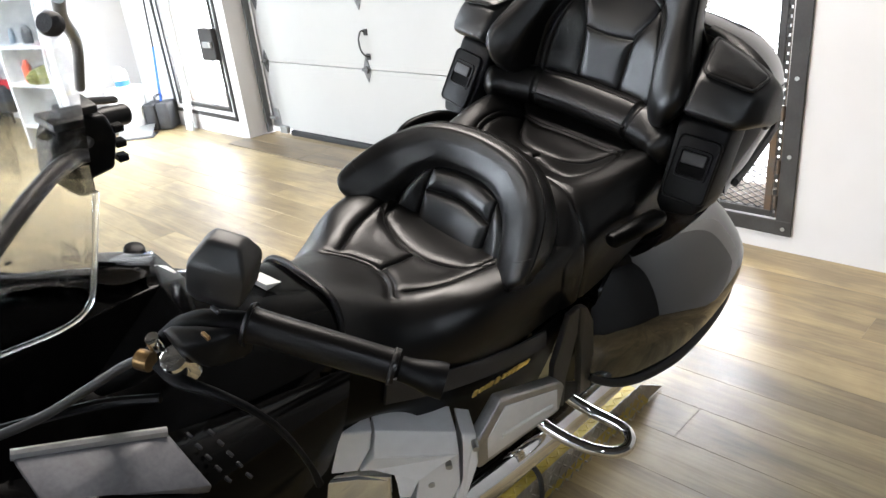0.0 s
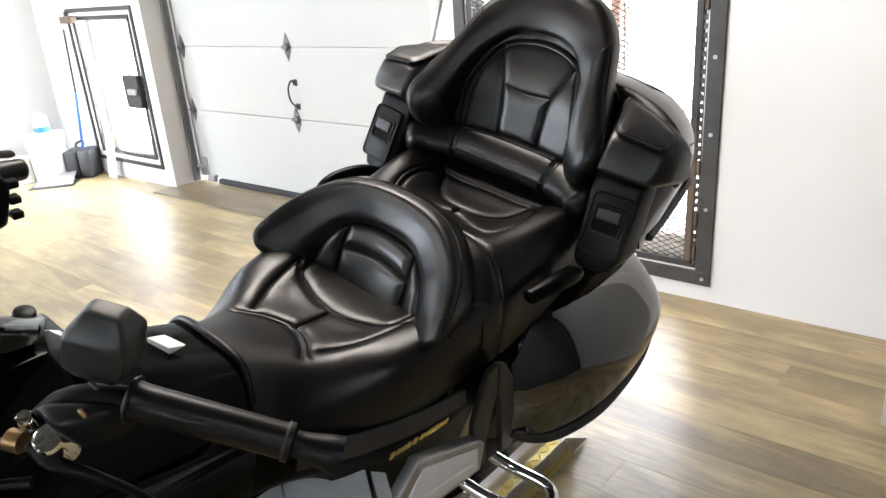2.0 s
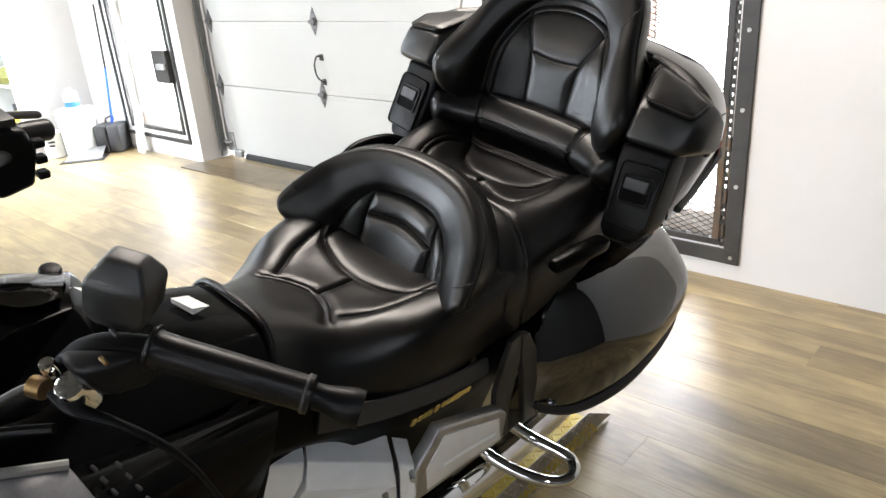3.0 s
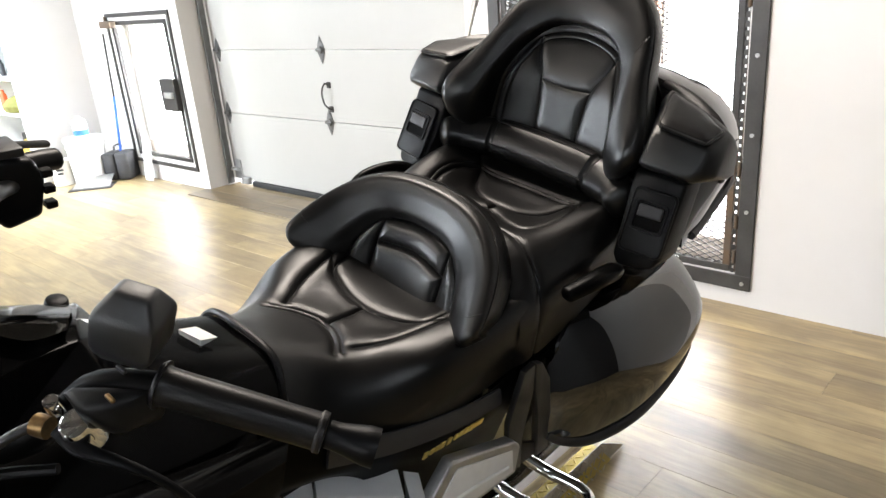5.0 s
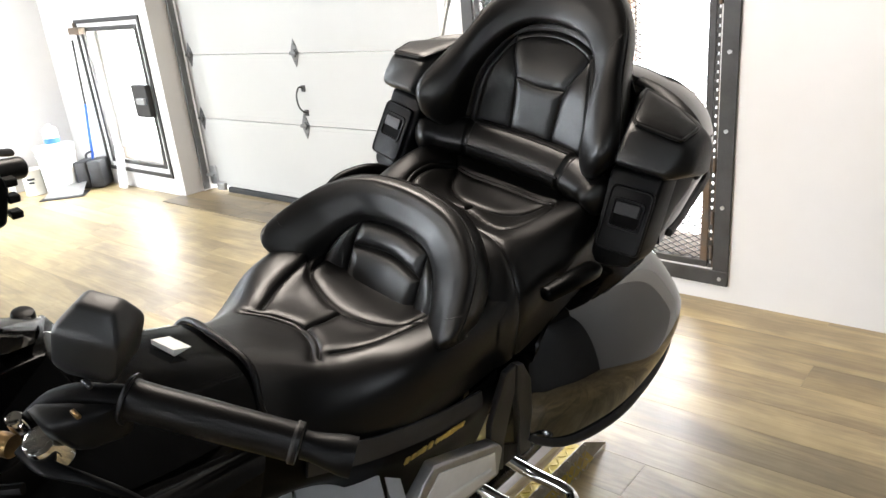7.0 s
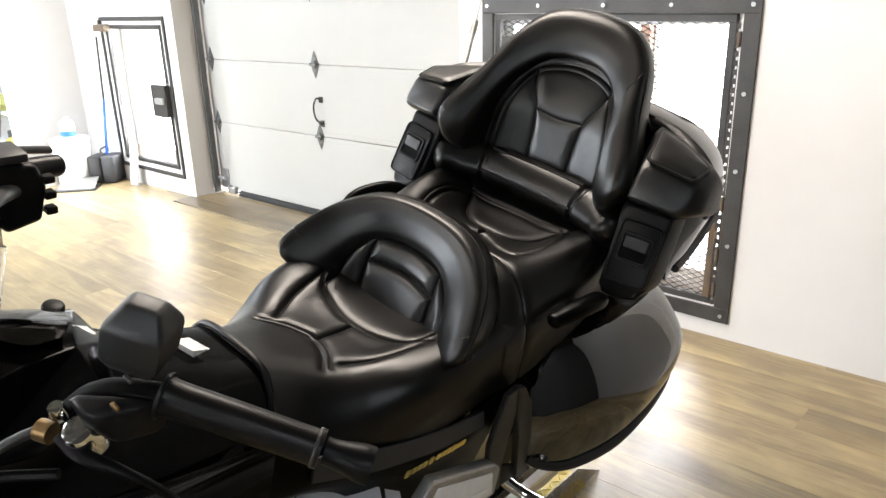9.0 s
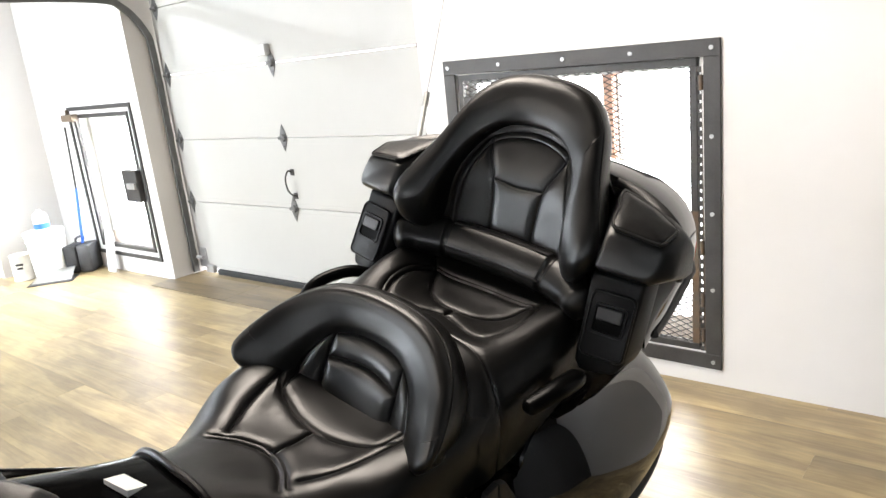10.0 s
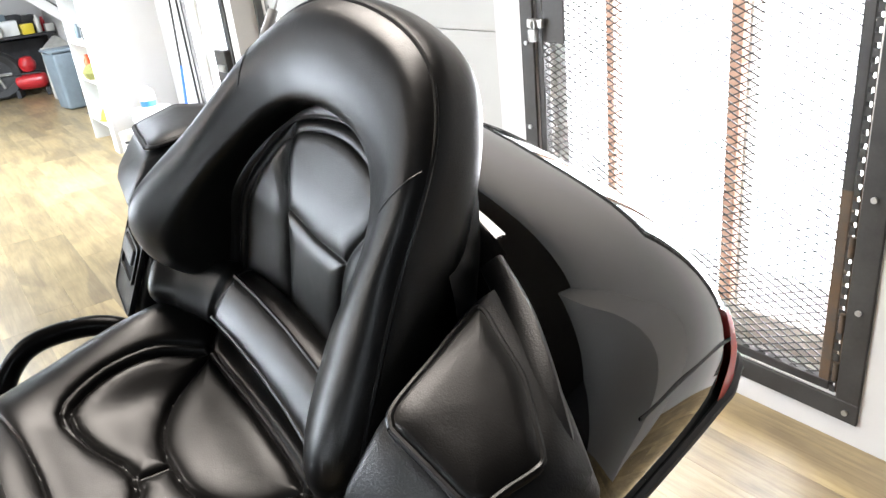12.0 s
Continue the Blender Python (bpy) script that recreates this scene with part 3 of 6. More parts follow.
# sectional garage door: four panels, hinges, track, seal, lift handle
def garage_door():
    g = thing("sectional_door", "cream sectional overhead garage door with steel hinges, closed", "garage door", pose(-3.72, DOOR_Y, 0), kind="structure")
    inv = Matrix.Translation((3.72, -DOOR_Y, 0))

    def add(nm, bm, mat, lab="", smooth=False):
        bm.transform(inv)
        return part(nm, bm, mat, g, lab, smooth)
    joints = [0.045, 0.56, 1.02, 1.485, 1.945, 2.40]
    for a, b in zip(joints, joints[1:]):
        bm = BM()
        box(bm, (-5.03, DOOR_Y, a + 0.002), (-2.42, DOOR_Y + 0.045, b - 0.002), 0.004, 2)
        for z in (a + 0.03, b - 0.03):
            box(bm, (-5.02, DOOR_Y - 0.0015, z - 0.002), (-2.43, DOOR_Y + 0.002, z + 0.002))
        add("door_panel", bm, DOOR_PAINT)
    bm = BM()
    box(bm, (-4.80, DOOR_Y - 0.012, 0.004), (-2.42, DOOR_Y + 0.03, 0.043), 0.006, 2)
    add("bottom_seal", bm, SEAL)

    def hinge(x, z):
        bm = BM()
        diamond = [(0, -0.085), (0.018, -0.05), (0.038, 0), (0.018, 0.05), (0, 0.085), (-0.018, 0.05), (-0.038, 0), (-0.018, -0.05)]
        prism(bm, diamond, 0.004, pose(x, DOOR_Y - 0.001, z, 90))
        cyl(bm, (x - 0.03, DOOR_Y - 0.014, z), (x + 0.03, DOOR_Y - 0.014, z), 0.011, 12)
        for s in (-1, 1):
            box(bm, (x - 0.014, DOOR_Y - 0.018, z + s * 0.012 - 0.012), (x + 0.014, DOOR_Y - 0.004, z + s * 0.012 + 0.012), 0.003, 1)
        for q in ((0, 0.055), (0, -0.055), (0.018, 0.02), (-0.018, -0.02)):
            cyl(bm, (x + q[0], DOOR_Y - 0.010, z + q[1]), (x + q[0], DOOR_Y - 0.004, z + q[1]), 0.006, 8)
        add("hinge", bm, TRACK, smooth=True)
    for z in joints[1:5]:
        hinge(-3.785, z)
        for x in (-4.965, -2.55):
            hinge(x, z)
    # pull handle
    bm = BM()
    tube(bm, [(-3.76, DOOR_Y - 0.002, 0.80), (-3.765, DOOR_Y - 0.03, 0.81), (-3.78, DOOR_Y - 0.045, 0.76), (-3.77, DOOR_Y - 0.045, 0.69), (-3.745, DOOR_Y - 0.03, 0.655), (-3.745, DOOR_Y - 0.002, 0.645)], 0.0055, 10)
    for z in (0.80, 0.645):
        box(bm, (-3.775, DOOR_Y - 0.006, z - 0.02), (-3.735, DOOR_Y + 0.001, z + 0.02), 0.003, 1)
    add("pull_handle", bm, STEEL, smooth=True)
    # corner bracket with roller at the foot of each side
    for x, s in ((-4.96, 1), (-2.50, -1)):
        bm = BM()
        box(bm, (x - 0.045, DOOR_Y - 0.008, 0.05), (x + 0.045, DOOR_Y - 0.001, 0.20), 0.003, 1)
        box(bm, (x + s * 0.05, DOOR_Y - 0.035, 0.02), (x + s * 0.15, DOOR_Y - 0.001, 0.075), 0.006, 1)
        cyl(bm, (x - 0.06, DOOR_Y - 0.03, 0.13), (x + 0.03, DOOR_Y - 0.03, 0.13), 0.012)
        add("corner_bracket", bm, GALV)
    # top lock box above the third joint
    bm = BM()
    box(bm, (-3.86, DOOR_Y - 0.045, 1.53), (-3.78, DOOR_Y - 0.001, 1.60), 0.004, 1)
    add("operator_bracket", bm, GALV)
    return g


garage_door()


def door_track(x, side):
    t = thing("door_track", "dull steel roller track curving up beside the sectional door", "door track", pose(x, DOOR_Y - 0.05, 0))
    pts = [(0, 0, 0.02), (0, 0, 0.8), (0, 0, 1.62), (0, -0.03, 1.80), (0, -0.16, 1.96), (0, -0.36, 2.02), (0, -1.2, 2.04), (0, -2.5, 2.06)]
    bm = BM()
    sweep(bm, [(*p, 0.026, 0.012) for p in pts], (1, 0, 0), 8, 60, 6)
    part("rail", bm, TRACK, t)
    for z in (0.1, 0.55, 1.0, 1.45):
        bm = BM()
        box(bm, (-side * 0.055 - 0.03, -0.01, z - 0.04), (-side * 0.055 + 0.03, 0.04, z + 0.04), 0.004, 1)
        part("jamb_bracket", bm, GALV, t)
    bm = BM()
    tube(bm, [(0, -0.36, 2.09), (0, -1.3, 2.10), (0, -2.5, 2.12)], 0.022, 10)
    part("upper_rail", bm, TRACK, t)
    bm = BM()
    box(bm, (-0.02, -2.5, 2.06), (0.02, -2.46, HEIGHT - 0.002))
    part("hanger", bm, GALV, t)
    return t


door_track(-5.02, 1)
door_track(-2.44, -1)


# unseen bay, added as the source of the fill light
window_behind("unseen_bay", SOUTH, -3.33, ((-0.1, 0.05, WHITE_PLASTIC),), "unseen white-framed window added to light the seats")
# wide window out of view, added to hold the south-west light
window_behind("unseen_wide_window", SW_OPENING, -3.33, ((-6.4, 0.06, STEEL),), "unseen wide window added for daylight reflections on the seats")


def lamp_fitting(x, y):
    f = thing("ceiling_light", "square white lamp hanging under the dark ceiling", "ceiling light", pose(x, y, 2.86), group="ceiling lamps")
    bm = BM()
    box(bm, (-0.20, -0.20, -0.045), (0.20, 0.20, 0.0), 0.008, 2)
    part("housing", bm, WHITE_PLASTIC, f)
    bm = BM()
    cyl(bm, (0, 0, 0), (0, 0, 0.04), 0.02)
    part("stem", bm, GALV, f)
    return f


for lx, ly, lw, ls in LAMPS:
    lamp_fitting(lx, ly)

# ---------------------------------------------------------------- the touring motorcycle
# its own axes: x to its left, y to its rear, z up its middle plane; it leans on its side stand
bike = thing("motorcycle", "black touring motorcycle with padded vinyl seats, leaning on its side stand", "motorcycle", pose(-1.137, 0, 0, 0, 13.5, 0))


def mirrored(path):
    """Left half of a path, from its outer end to the middle, made whole."""
    left = [tuple(p) for p in path]
    return left + [(-p[0], *p[1:]) for p in left[-2::-1]]


def both(fn):
    for s in (1, -1):
        fn(s)


# ---- rider's seat
net = [
    [(0, .66, .928), (.05, .66, .926), (.085, .66, .905), (.115, .655, .86), (.14, .65, .80), (.15, .65, .74)],
    [(0, .74, .900), (.055, .74, .898), (.098, .74, .88), (.135, .735, .83), (.158, .73, .78), (.168, .73, .735)],
    [(0, .82, .872), (.07, .82, .873), (.125, .82, .868), (.172, .82, .838), (.195, .82, .79), (.200, .82, .745)],
    [(0, .90, .858), (.085, .90, .864), (.148, .90, .881), (.203, .90, .868), (.224, .90, .815), (.220, .90, .755)],
    [(0, .98, .856), (.09, .98, .864), (.160, .98, .888), (.215, .98, .884), (.234, .98, .825), (.230, .98, .762)],
    [(0, 1.06, .860), (.09, 1.06, .868), (.165, 1.06, .893), (.222, 1.06, .892), (.237, 1.06, .84), (.233, 1.06, .772)],
    [(0, 1.15, .885), (.10, 1.15, .888), (.17, 1.15, .91), (.222, 1.15, .91), (.238, 1.15, .86), (.234, 1.15, .78)],
]
pts = sheet(net, 420, 320)
pad = [[(.134, 1.06), (.133, 1.03), (.120, .982), (.079, .963), (.035, .952), (0, .949), (-.035, .952), (-.079, .963), (-.120, .982), (-.133, 1.03), (-.134, 1.06)],
       [(0, .949), (0, .90), (0, .862)],
       [(.150, 1.06), (.149, 1.003), (.124, .912), (.088, .838)], [(-.150, 1.06), (-.149, 1.003), (-.124, .912), (-.088, .838)],
       [(.120, .982), (.135, .99), (.149, 1.0)], [(-.120, .982), (-.135, .99), (-.149, 1.0)]]
nose = [(.092, .812), (.05, .845), (0, .862), (-.05, .845), (-.092, .812)]
pts = pleat(pts, [(pad, .0062, .0050, .0032), ([nose, [(x * .97, y - .014) for x, y in nose]], .004, .004, .003)], (0, 1))
bm = grid(BM(), pts)
rider_seat = part("rider_seat", bm, LEATHER, bike, "pleated black vinyl rider's seat")

# ---- rider's backrest: a crescent cushion round a pleated pad
def cushion(net, nu, nv):
    """A wide padded roll: rows run from the inner seam over the crest to the back, columns from the middle to the tip."""
    return grid(BM(), sheet(net, nu, nv))


def outer_seam(net, row, reach, parent, thick=.0021):
    """A sewn welt along a cushion, at a row of its net, and a cross seam on either limb up to it."""
    pts = np.array(sheet(net, 97, 8 * (len(net) - 1) + 1))
    k, n = round(8 * row), pts.shape[1]
    bm = BM()
    tube(bm, [tuple(p) for p in pts[k, n // 12:n - n // 12:4]], thick, 6, 110)
    part("welt", bm, LEATHER, parent)
    for c in (round(n * (.5 - reach)), round(n * (.5 + reach))):
        bm = BM()
        tube(bm, [tuple(p) for p in pts[22:k + 1:3, c]], .0008, 6, 30)
        part("cross_seam", bm, LEATHER, parent)


net = [
    [(0, 1.092, .978), (.065, 1.084, .973), (.112, 1.060, .946), (.136, 1.034, .903), (.140, 1.022, .87), (.16, 1.02, .85), (.200, 1.015, .868)],
    [(0, 1.078, .989), (.073, 1.068, .984), (.128, 1.038, .956), (.156, 1.005, .912), (.164, .990, .874), (.18, 1.0, .855), (.200, 1.015, .868)],
    [(0, 1.076, 1.006), (.085, 1.065, 1.000), (.150, 1.028, .967), (.186, .986, .922), (.194, .968, .886), (.20, .99, .862), (.200, 1.015, .868)],
    [(0, 1.082, 1.034), (.102, 1.069, 1.024), (.178, 1.026, .984), (.216, .974, .936), (.224, .952, .902), (.215, .98, .872), (.200, 1.015, .868)],
    [(0, 1.112, 1.054), (.115, 1.097, 1.042), (.194, 1.050, .999), (.234, .988, .948), (.241, .962, .914), (.224, 1.0, .880), (.200, 1.015, .868)],
    [(0, 1.155, 1.046), (.118, 1.140, 1.034), (.196, 1.092, .992), (.234, 1.025, .943), (.239, .990, .910), (.226, 1.02, .882), (.200, 1.015, .868)],
    [(0, 1.182, 1.005), (.116, 1.170, .993), (.192, 1.122, .955), (.226, 1.060, .920), (.228, 1.02, .895), (.220, 1.04, .880), (.200, 1.015, .868)],
    [(0, 1.180, .930), (.115, 1.165, .920), (.185, 1.125, .900), (.215, 1.07, .885), (.215, 1.05, .878), (.214, 1.05, .875), (.200, 1.015, .868)],
]
# the face is nearly flat between its inner seam and the crest
inner, crest = np.array(net[0]), np.array(net[4])
for k in (1, 2, 3):
    flat = inner + (crest - inner) * (k / 4)
    net[k] = [tuple(p) for p in flat + (np.array(net[k]) - flat) * np.array((.42, .42, .5, .85, 1, 1, 1))[:, None]]
roll = part("rider_backrest", cushion(net, 130, 90), LEATHER, bike, "crescent-shaped black vinyl backrest")
outer_seam(net, 4.45, .24, roll, .0019)
net = [
    [(0, 1.036, .84), (.09, 1.032, .84), (.125, 1.024, .845), (.155, 1.018, .85)],
    [(0, 1.060, .90), (.09, 1.051, .90), (.122, 1.041, .90), (.148, 1.031, .895)],
    [(0, 1.076, .945), (.08, 1.067, .945), (.112, 1.056, .935), (.138, 1.047, .92)],
    [(0, 1.096, .985), (.07, 1.089, .980), (.105, 1.075, .955), (.130, 1.064, .94)],
]
pts = sheet(net, 320, 200)
pts = pleat(pts, [([[(-.088, .85), (-.088, .91), (-.086, .966)], [(.084, .85), (.084, .91), (.082, .962)],
                  [(-.088, .922), (0, .930), (.084, .918)], [(-.138, .885), (-.120, .935), (-.086, .968), (0, .978), (.082, .966), (.120, .935), (.138, .885)]], .007, .0048, .005)], (0, 2))
part("lumbar_pad", grid(BM(), pts), LEATHER, roll)

# ---- passenger's seat
net = [
    [(0, 1.125, .93), (.09, 1.125, .93), (.17, 1.12, .925), (.220, 1.11, .90), (.240, 1.10, .86), (.236, 1.10, .78)],
    [(0, 1.175, .978), (.09, 1.175, .978), (.17, 1.17, .962), (.218, 1.165, .925), (.242, 1.155, .87), (.242, 1.15, .78)],
    [(0, 1.25, .962), (.10, 1.25, .965), (.17, 1.25, .978), (.215, 1.25, .958), (.244, 1.25, .90), (.245, 1.25, .80)],
    [(0, 1.36, .952), (.10, 1.36, .955), (.17, 1.36, .992), (.215, 1.36, .993), (.243, 1.36, .94), (.245, 1.36, .83)],
    [(0, 1.46, .974), (.10, 1.46, .976), (.17, 1.46, .992), (.212, 1.46, 1.005), (.236, 1.46, .96), (.24, 1.46, .86)],
    [(0, 1.52, .998), (.10, 1.52, .998), (.17, 1.52, 1.0), (.215, 1.52, 1.0), (.240, 1.52, .96), (.245, 1.52, .87)],
]
pts = sheet(net, 420, 320)
edge = [(-.125, 1.425), (-.148, 1.37), (-.146, 1.307), (-.119, 1.261), (-.066, 1.270), (0, 1.297), (.066, 1.270), (.119, 1.261), (.146, 1.307), (.148, 1.37), (.125, 1.425), (0, 1.432), (-.125, 1.425)]
pad = [edge, [(-.122, 1.423), (-.092, 1.368), (-.047, 1.338), (0, 1.332), (.047, 1.338), (.092, 1.368), (.122, 1.423)], [(0, 1.332), (0, 1.315), (0, 1.297)],
       [(.125, 1.425), (.165, 1.462), (.20, 1.49)], [(-.125, 1.425), (-.165, 1.462), (-.20, 1.49)]]
pts = pleat(pts, [(pad, .0062, .0050, .0032), ([[(x * 1.07, 1.35 + (y - 1.35) * 1.09) for x, y in edge]], .003, .004, 0.0),
                  ([[(-.25, 1.16), (-.12, 1.205), (0, 1.215), (.12, 1.205), (.25, 1.16)]], .003, .004, .002)], (0, 1))
passenger_seat = part("passenger_seat", grid(BM(), pts), LEATHER, bike, "pleated black vinyl passenger seat")

# ---- lumbar roll under the passenger's backrest
half = [(.229, 1.418, 1.026, .033, .032), (.200, 1.450, 1.026, .041, .039), (.14, 1.478, 1.028, .044, .04), (.07, 1.486, 1.03, .044, .04), (0, 1.488, 1.03, .044, .04)]
full = mirrored(half)
bm = BM()
rows = spline(full, 120)
for r in rows:
    for c in (.136, -.136, .128, -.128):
        r[3:] -= .006 * math.exp(-((r[0] - c) / .004) ** 2)
rows = [tuple(r) for r in rows]
sweep(bm, rows, (0, -.8, .6), 32, 240, 2.8, round_ends=0.018)
lumbar = part("lumbar_roll", bm, LEATHER, bike)
for side in (-1, 1):
    line = []
    for u in np.linspace(-.122, .122, 15):
        c = V((u, float(np.interp(abs(u), (0, .07, .14), (1.488, 1.486, 1.480))), 1.03))
        line.append(c + V((0, -.8, .6)) * .0350 + V((0, .6, .8)) * .029 * side)
    bm = BM()
    tube(bm, line, .0024, 6, 60)
    part("piping", bm, LEATHER, lumbar)

# ---- passenger's backrest: broad arch cushion with wings, and the pleated pad inside it
net = [
    [(0, 1.578, 1.298), (.068, 1.572, 1.288), (.117, 1.545, 1.245), (.144, 1.508, 1.175), (.155, 1.493, 1.10), (.158, 1.488, 1.05), (.17, 1.48, 1.035)],
    [(0, 1.560, 1.306), (.073, 1.553, 1.296), (.124, 1.525, 1.252), (.153, 1.484, 1.180), (.166, 1.462, 1.11), (.168, 1.455, 1.06), (.18, 1.46, 1.04)],
    [(0, 1.548, 1.328), (.080, 1.540, 1.316), (.134, 1.509, 1.270), (.166, 1.458, 1.198), (.190, 1.420, 1.125), (.193, 1.416, 1.072), (.195, 1.44, 1.05)],
    [(0, 1.551, 1.364), (.088, 1.541, 1.350), (.145, 1.509, 1.305), (.180, 1.450, 1.224), (.223, 1.395, 1.142), (.221, 1.396, 1.088), (.21, 1.43, 1.058)],
    [(0, 1.572, 1.394), (.095, 1.562, 1.380), (.156, 1.530, 1.330), (.194, 1.470, 1.244), (.244, 1.408, 1.150), (.238, 1.412, 1.098), (.215, 1.44, 1.065)],
    [(0, 1.612, 1.402), (.098, 1.602, 1.387), (.158, 1.568, 1.335), (.197, 1.510, 1.248), (.246, 1.446, 1.152), (.237, 1.45, 1.102), (.215, 1.46, 1.07)],
    [(0, 1.648, 1.376), (.094, 1.638, 1.362), (.150, 1.606, 1.314), (.187, 1.556, 1.230), (.228, 1.50, 1.14), (.221, 1.49, 1.10), (.21, 1.48, 1.075)],
    [(0, 1.655, 1.300), (.08, 1.645, 1.290), (.130, 1.615, 1.250), (.17, 1.57, 1.18), (.195, 1.53, 1.12), (.20, 1.51, 1.09), (.20, 1.49, 1.075)],
]
side = (1, 1, 1, .9, .45, .15, 0)
crest = [p[1] for p in net[4]]
for k, dy in ((1, -.022), (2, -.026), (3, -.016), (4, .004)):
    net[k] = [(x, y + (c + dy - y) * f, z) for (x, y, z), c, f in zip(net[k], crest, side)]
backrest = part("passenger_backrest", cushion(net, 150, 100), LEATHER, bike, "arched black vinyl passenger backrest with wings")
outer_seam(net, 4.5, .17, backrest)
net = [
    [(0, 1.505, 1.03), (.07, 1.503, 1.03), (.13, 1.492, 1.035), (.175, 1.47, 1.045), (.215, 1.43, 1.06)],
    [(0, 1.512, 1.11), (.07, 1.510, 1.11), (.13, 1.498, 1.11), (.175, 1.475, 1.11), (.21, 1.44, 1.115)],
    [(0, 1.522, 1.19), (.07, 1.519, 1.19), (.12, 1.508, 1.185), (.16, 1.488, 1.18), (.195, 1.46, 1.18)],
    [(0, 1.553, 1.26), (.06, 1.551, 1.258), (.11, 1.542, 1.25), (.14, 1.527, 1.24), (.17, 1.51, 1.23)],
    [(0, 1.585, 1.315), (.05, 1.583, 1.312), (.09, 1.575, 1.302), (.125, 1.56, 1.285), (.155, 1.54, 1.27)],
]
pts = sheet(net, 360, 300)
pts = pleat(pts, [([[(-.052, 1.04), (-.054, 1.10), (-.062, 1.182), (-.085, 1.23), (-.095, 1.262)], [(.052, 1.04), (.054, 1.10), (.062, 1.182), (.085, 1.23), (.095, 1.262)],
                  [(-.062, 1.182), (0, 1.176), (.062, 1.182)], [(-.15, 1.06), (-.145, 1.14), (-.125, 1.22), (-.09, 1.268), (0, 1.288), (.09, 1.268), (.125, 1.22), (.145, 1.14), (.15, 1.06)]], .0035, .0044, .003),
                  ([[(-.138, 1.06), (-.133, 1.14), (-.113, 1.213), (-.082, 1.257), (0, 1.275), (.082, 1.257), (.113, 1.213), (.133, 1.14), (.138, 1.06)]], .0022, .003, .001)], (0, 2))
part("back_pad", grid(BM(), pts), LEATHER, backrest)
bm = BM()
shell = [[(0, 1.63, 1.02), (.12, 1.62, 1.02), (.20, 1.55, 1.03), (.235, 1.46, 1.05)], [(0, 1.64, 1.18), (.12, 1.63, 1.18), (.19, 1.58, 1.175), (.232, 1.525, 1.175)],
         [(0, 1.645, 1.28), (.10, 1.637, 1.28), (.145, 1.60, 1.27), (.180, 1.55, 1.25)], [(0, 1.635, 1.36), (.07, 1.63, 1.352), (.11, 1.61, 1.34), (.15, 1.57, 1.31)]]
part("back_shell", grid(bm, sheet(shell, 40, 30)), PLASTIC, backrest)


# ---- armrests, pockets and their latches
def armrest(s):
    pts = [(.256, 1.395, 1.122), (.362, 1.41, 1.118), (.258, 1.432, 1.186), (.362, 1.446, 1.172), (.384, 1.47, 1.160), (.388, 1.455, 1.122),
           (.372, 1.512, 1.192), (.225, 1.556, 1.222), (.30, 1.565, 1.212), (.19, 1.60, 1.222), (.385, 1.545, 1.165), (.392, 1.545, 1.10), (.36, 1.55, 1.085), (.24, 1.56, 1.09), (.35, 1.43, 1.102), (.25, 1.42, 1.105)]
    a = part("armrest", hull(BM(), [(s * x, y, z) for x, y, z in pts], 0.008, 3), LEATHER_DULL, bike, "grained black vinyl armrest")
    top = [(.262, 1.436, 1.191), (.355, 1.447, 1.181), (.360, 1.503, 1.195), (.300, 1.535, 1.211), (.226, 1.550, 1.225)]
    cx, cy, cz = (sum(p[k] for p in top) / 5 for k in range(3))
    corners, top = [V(p) for p in top], []
    for k in range(5):
        c0, c1 = corners[k], corners[(k + 1) % 5]
        top += [tuple(c0.lerp(c1, f)) for f in (.10, .5, .90)]
    bm = BM()
    rings = []
    for f, lift in ((1.0, -.004), (.97, .002), (.90, .004), (.6, .0055), (.2, .006)):
        rings.append([(s * (cx + (x - cx) * f), cy + (y - cy) * f, cz + (z - cz) * f + lift) for x, y, z in top])
    rings = [[tuple(q) for q in spline([*r, r[0]], 61)[:-1]] for r in rings]
    grid(bm, rings, True)
    bm.faces.new([v for v in bm.verts][-60:])
    part("top_pad", bm, LEATHER, a, "smooth black vinyl top pad")
    bm = BM()
    loop = [(s * (cx + (x - cx) * 1.02), cy + (y - cy) * 1.02, cz + (z - cz) * 1.02 - .001) for x, y, z in top]
    tube(bm, [*loop, loop[0]], 0.0034, 8, 110)
    part("piping", bm, LEATHER, a)
    bm = BM()
    sweep(bm, [(s * .185, 1.598, 1.224, .005, .012), (s * .25, 1.575, 1.218, .006, .013), (s * .31, 1.548, 1.203, .006, .013), (s * .350, 1.530, 1.180, .006, .013), (s * .370, 1.528, 1.14, .005, .012), (s * .374, 1.53, 1.09, .005, .010)], (0, .8, .6), 12, 50, 3)
    part("flange", bm, LEATHER_DULL, a)


both(armrest)


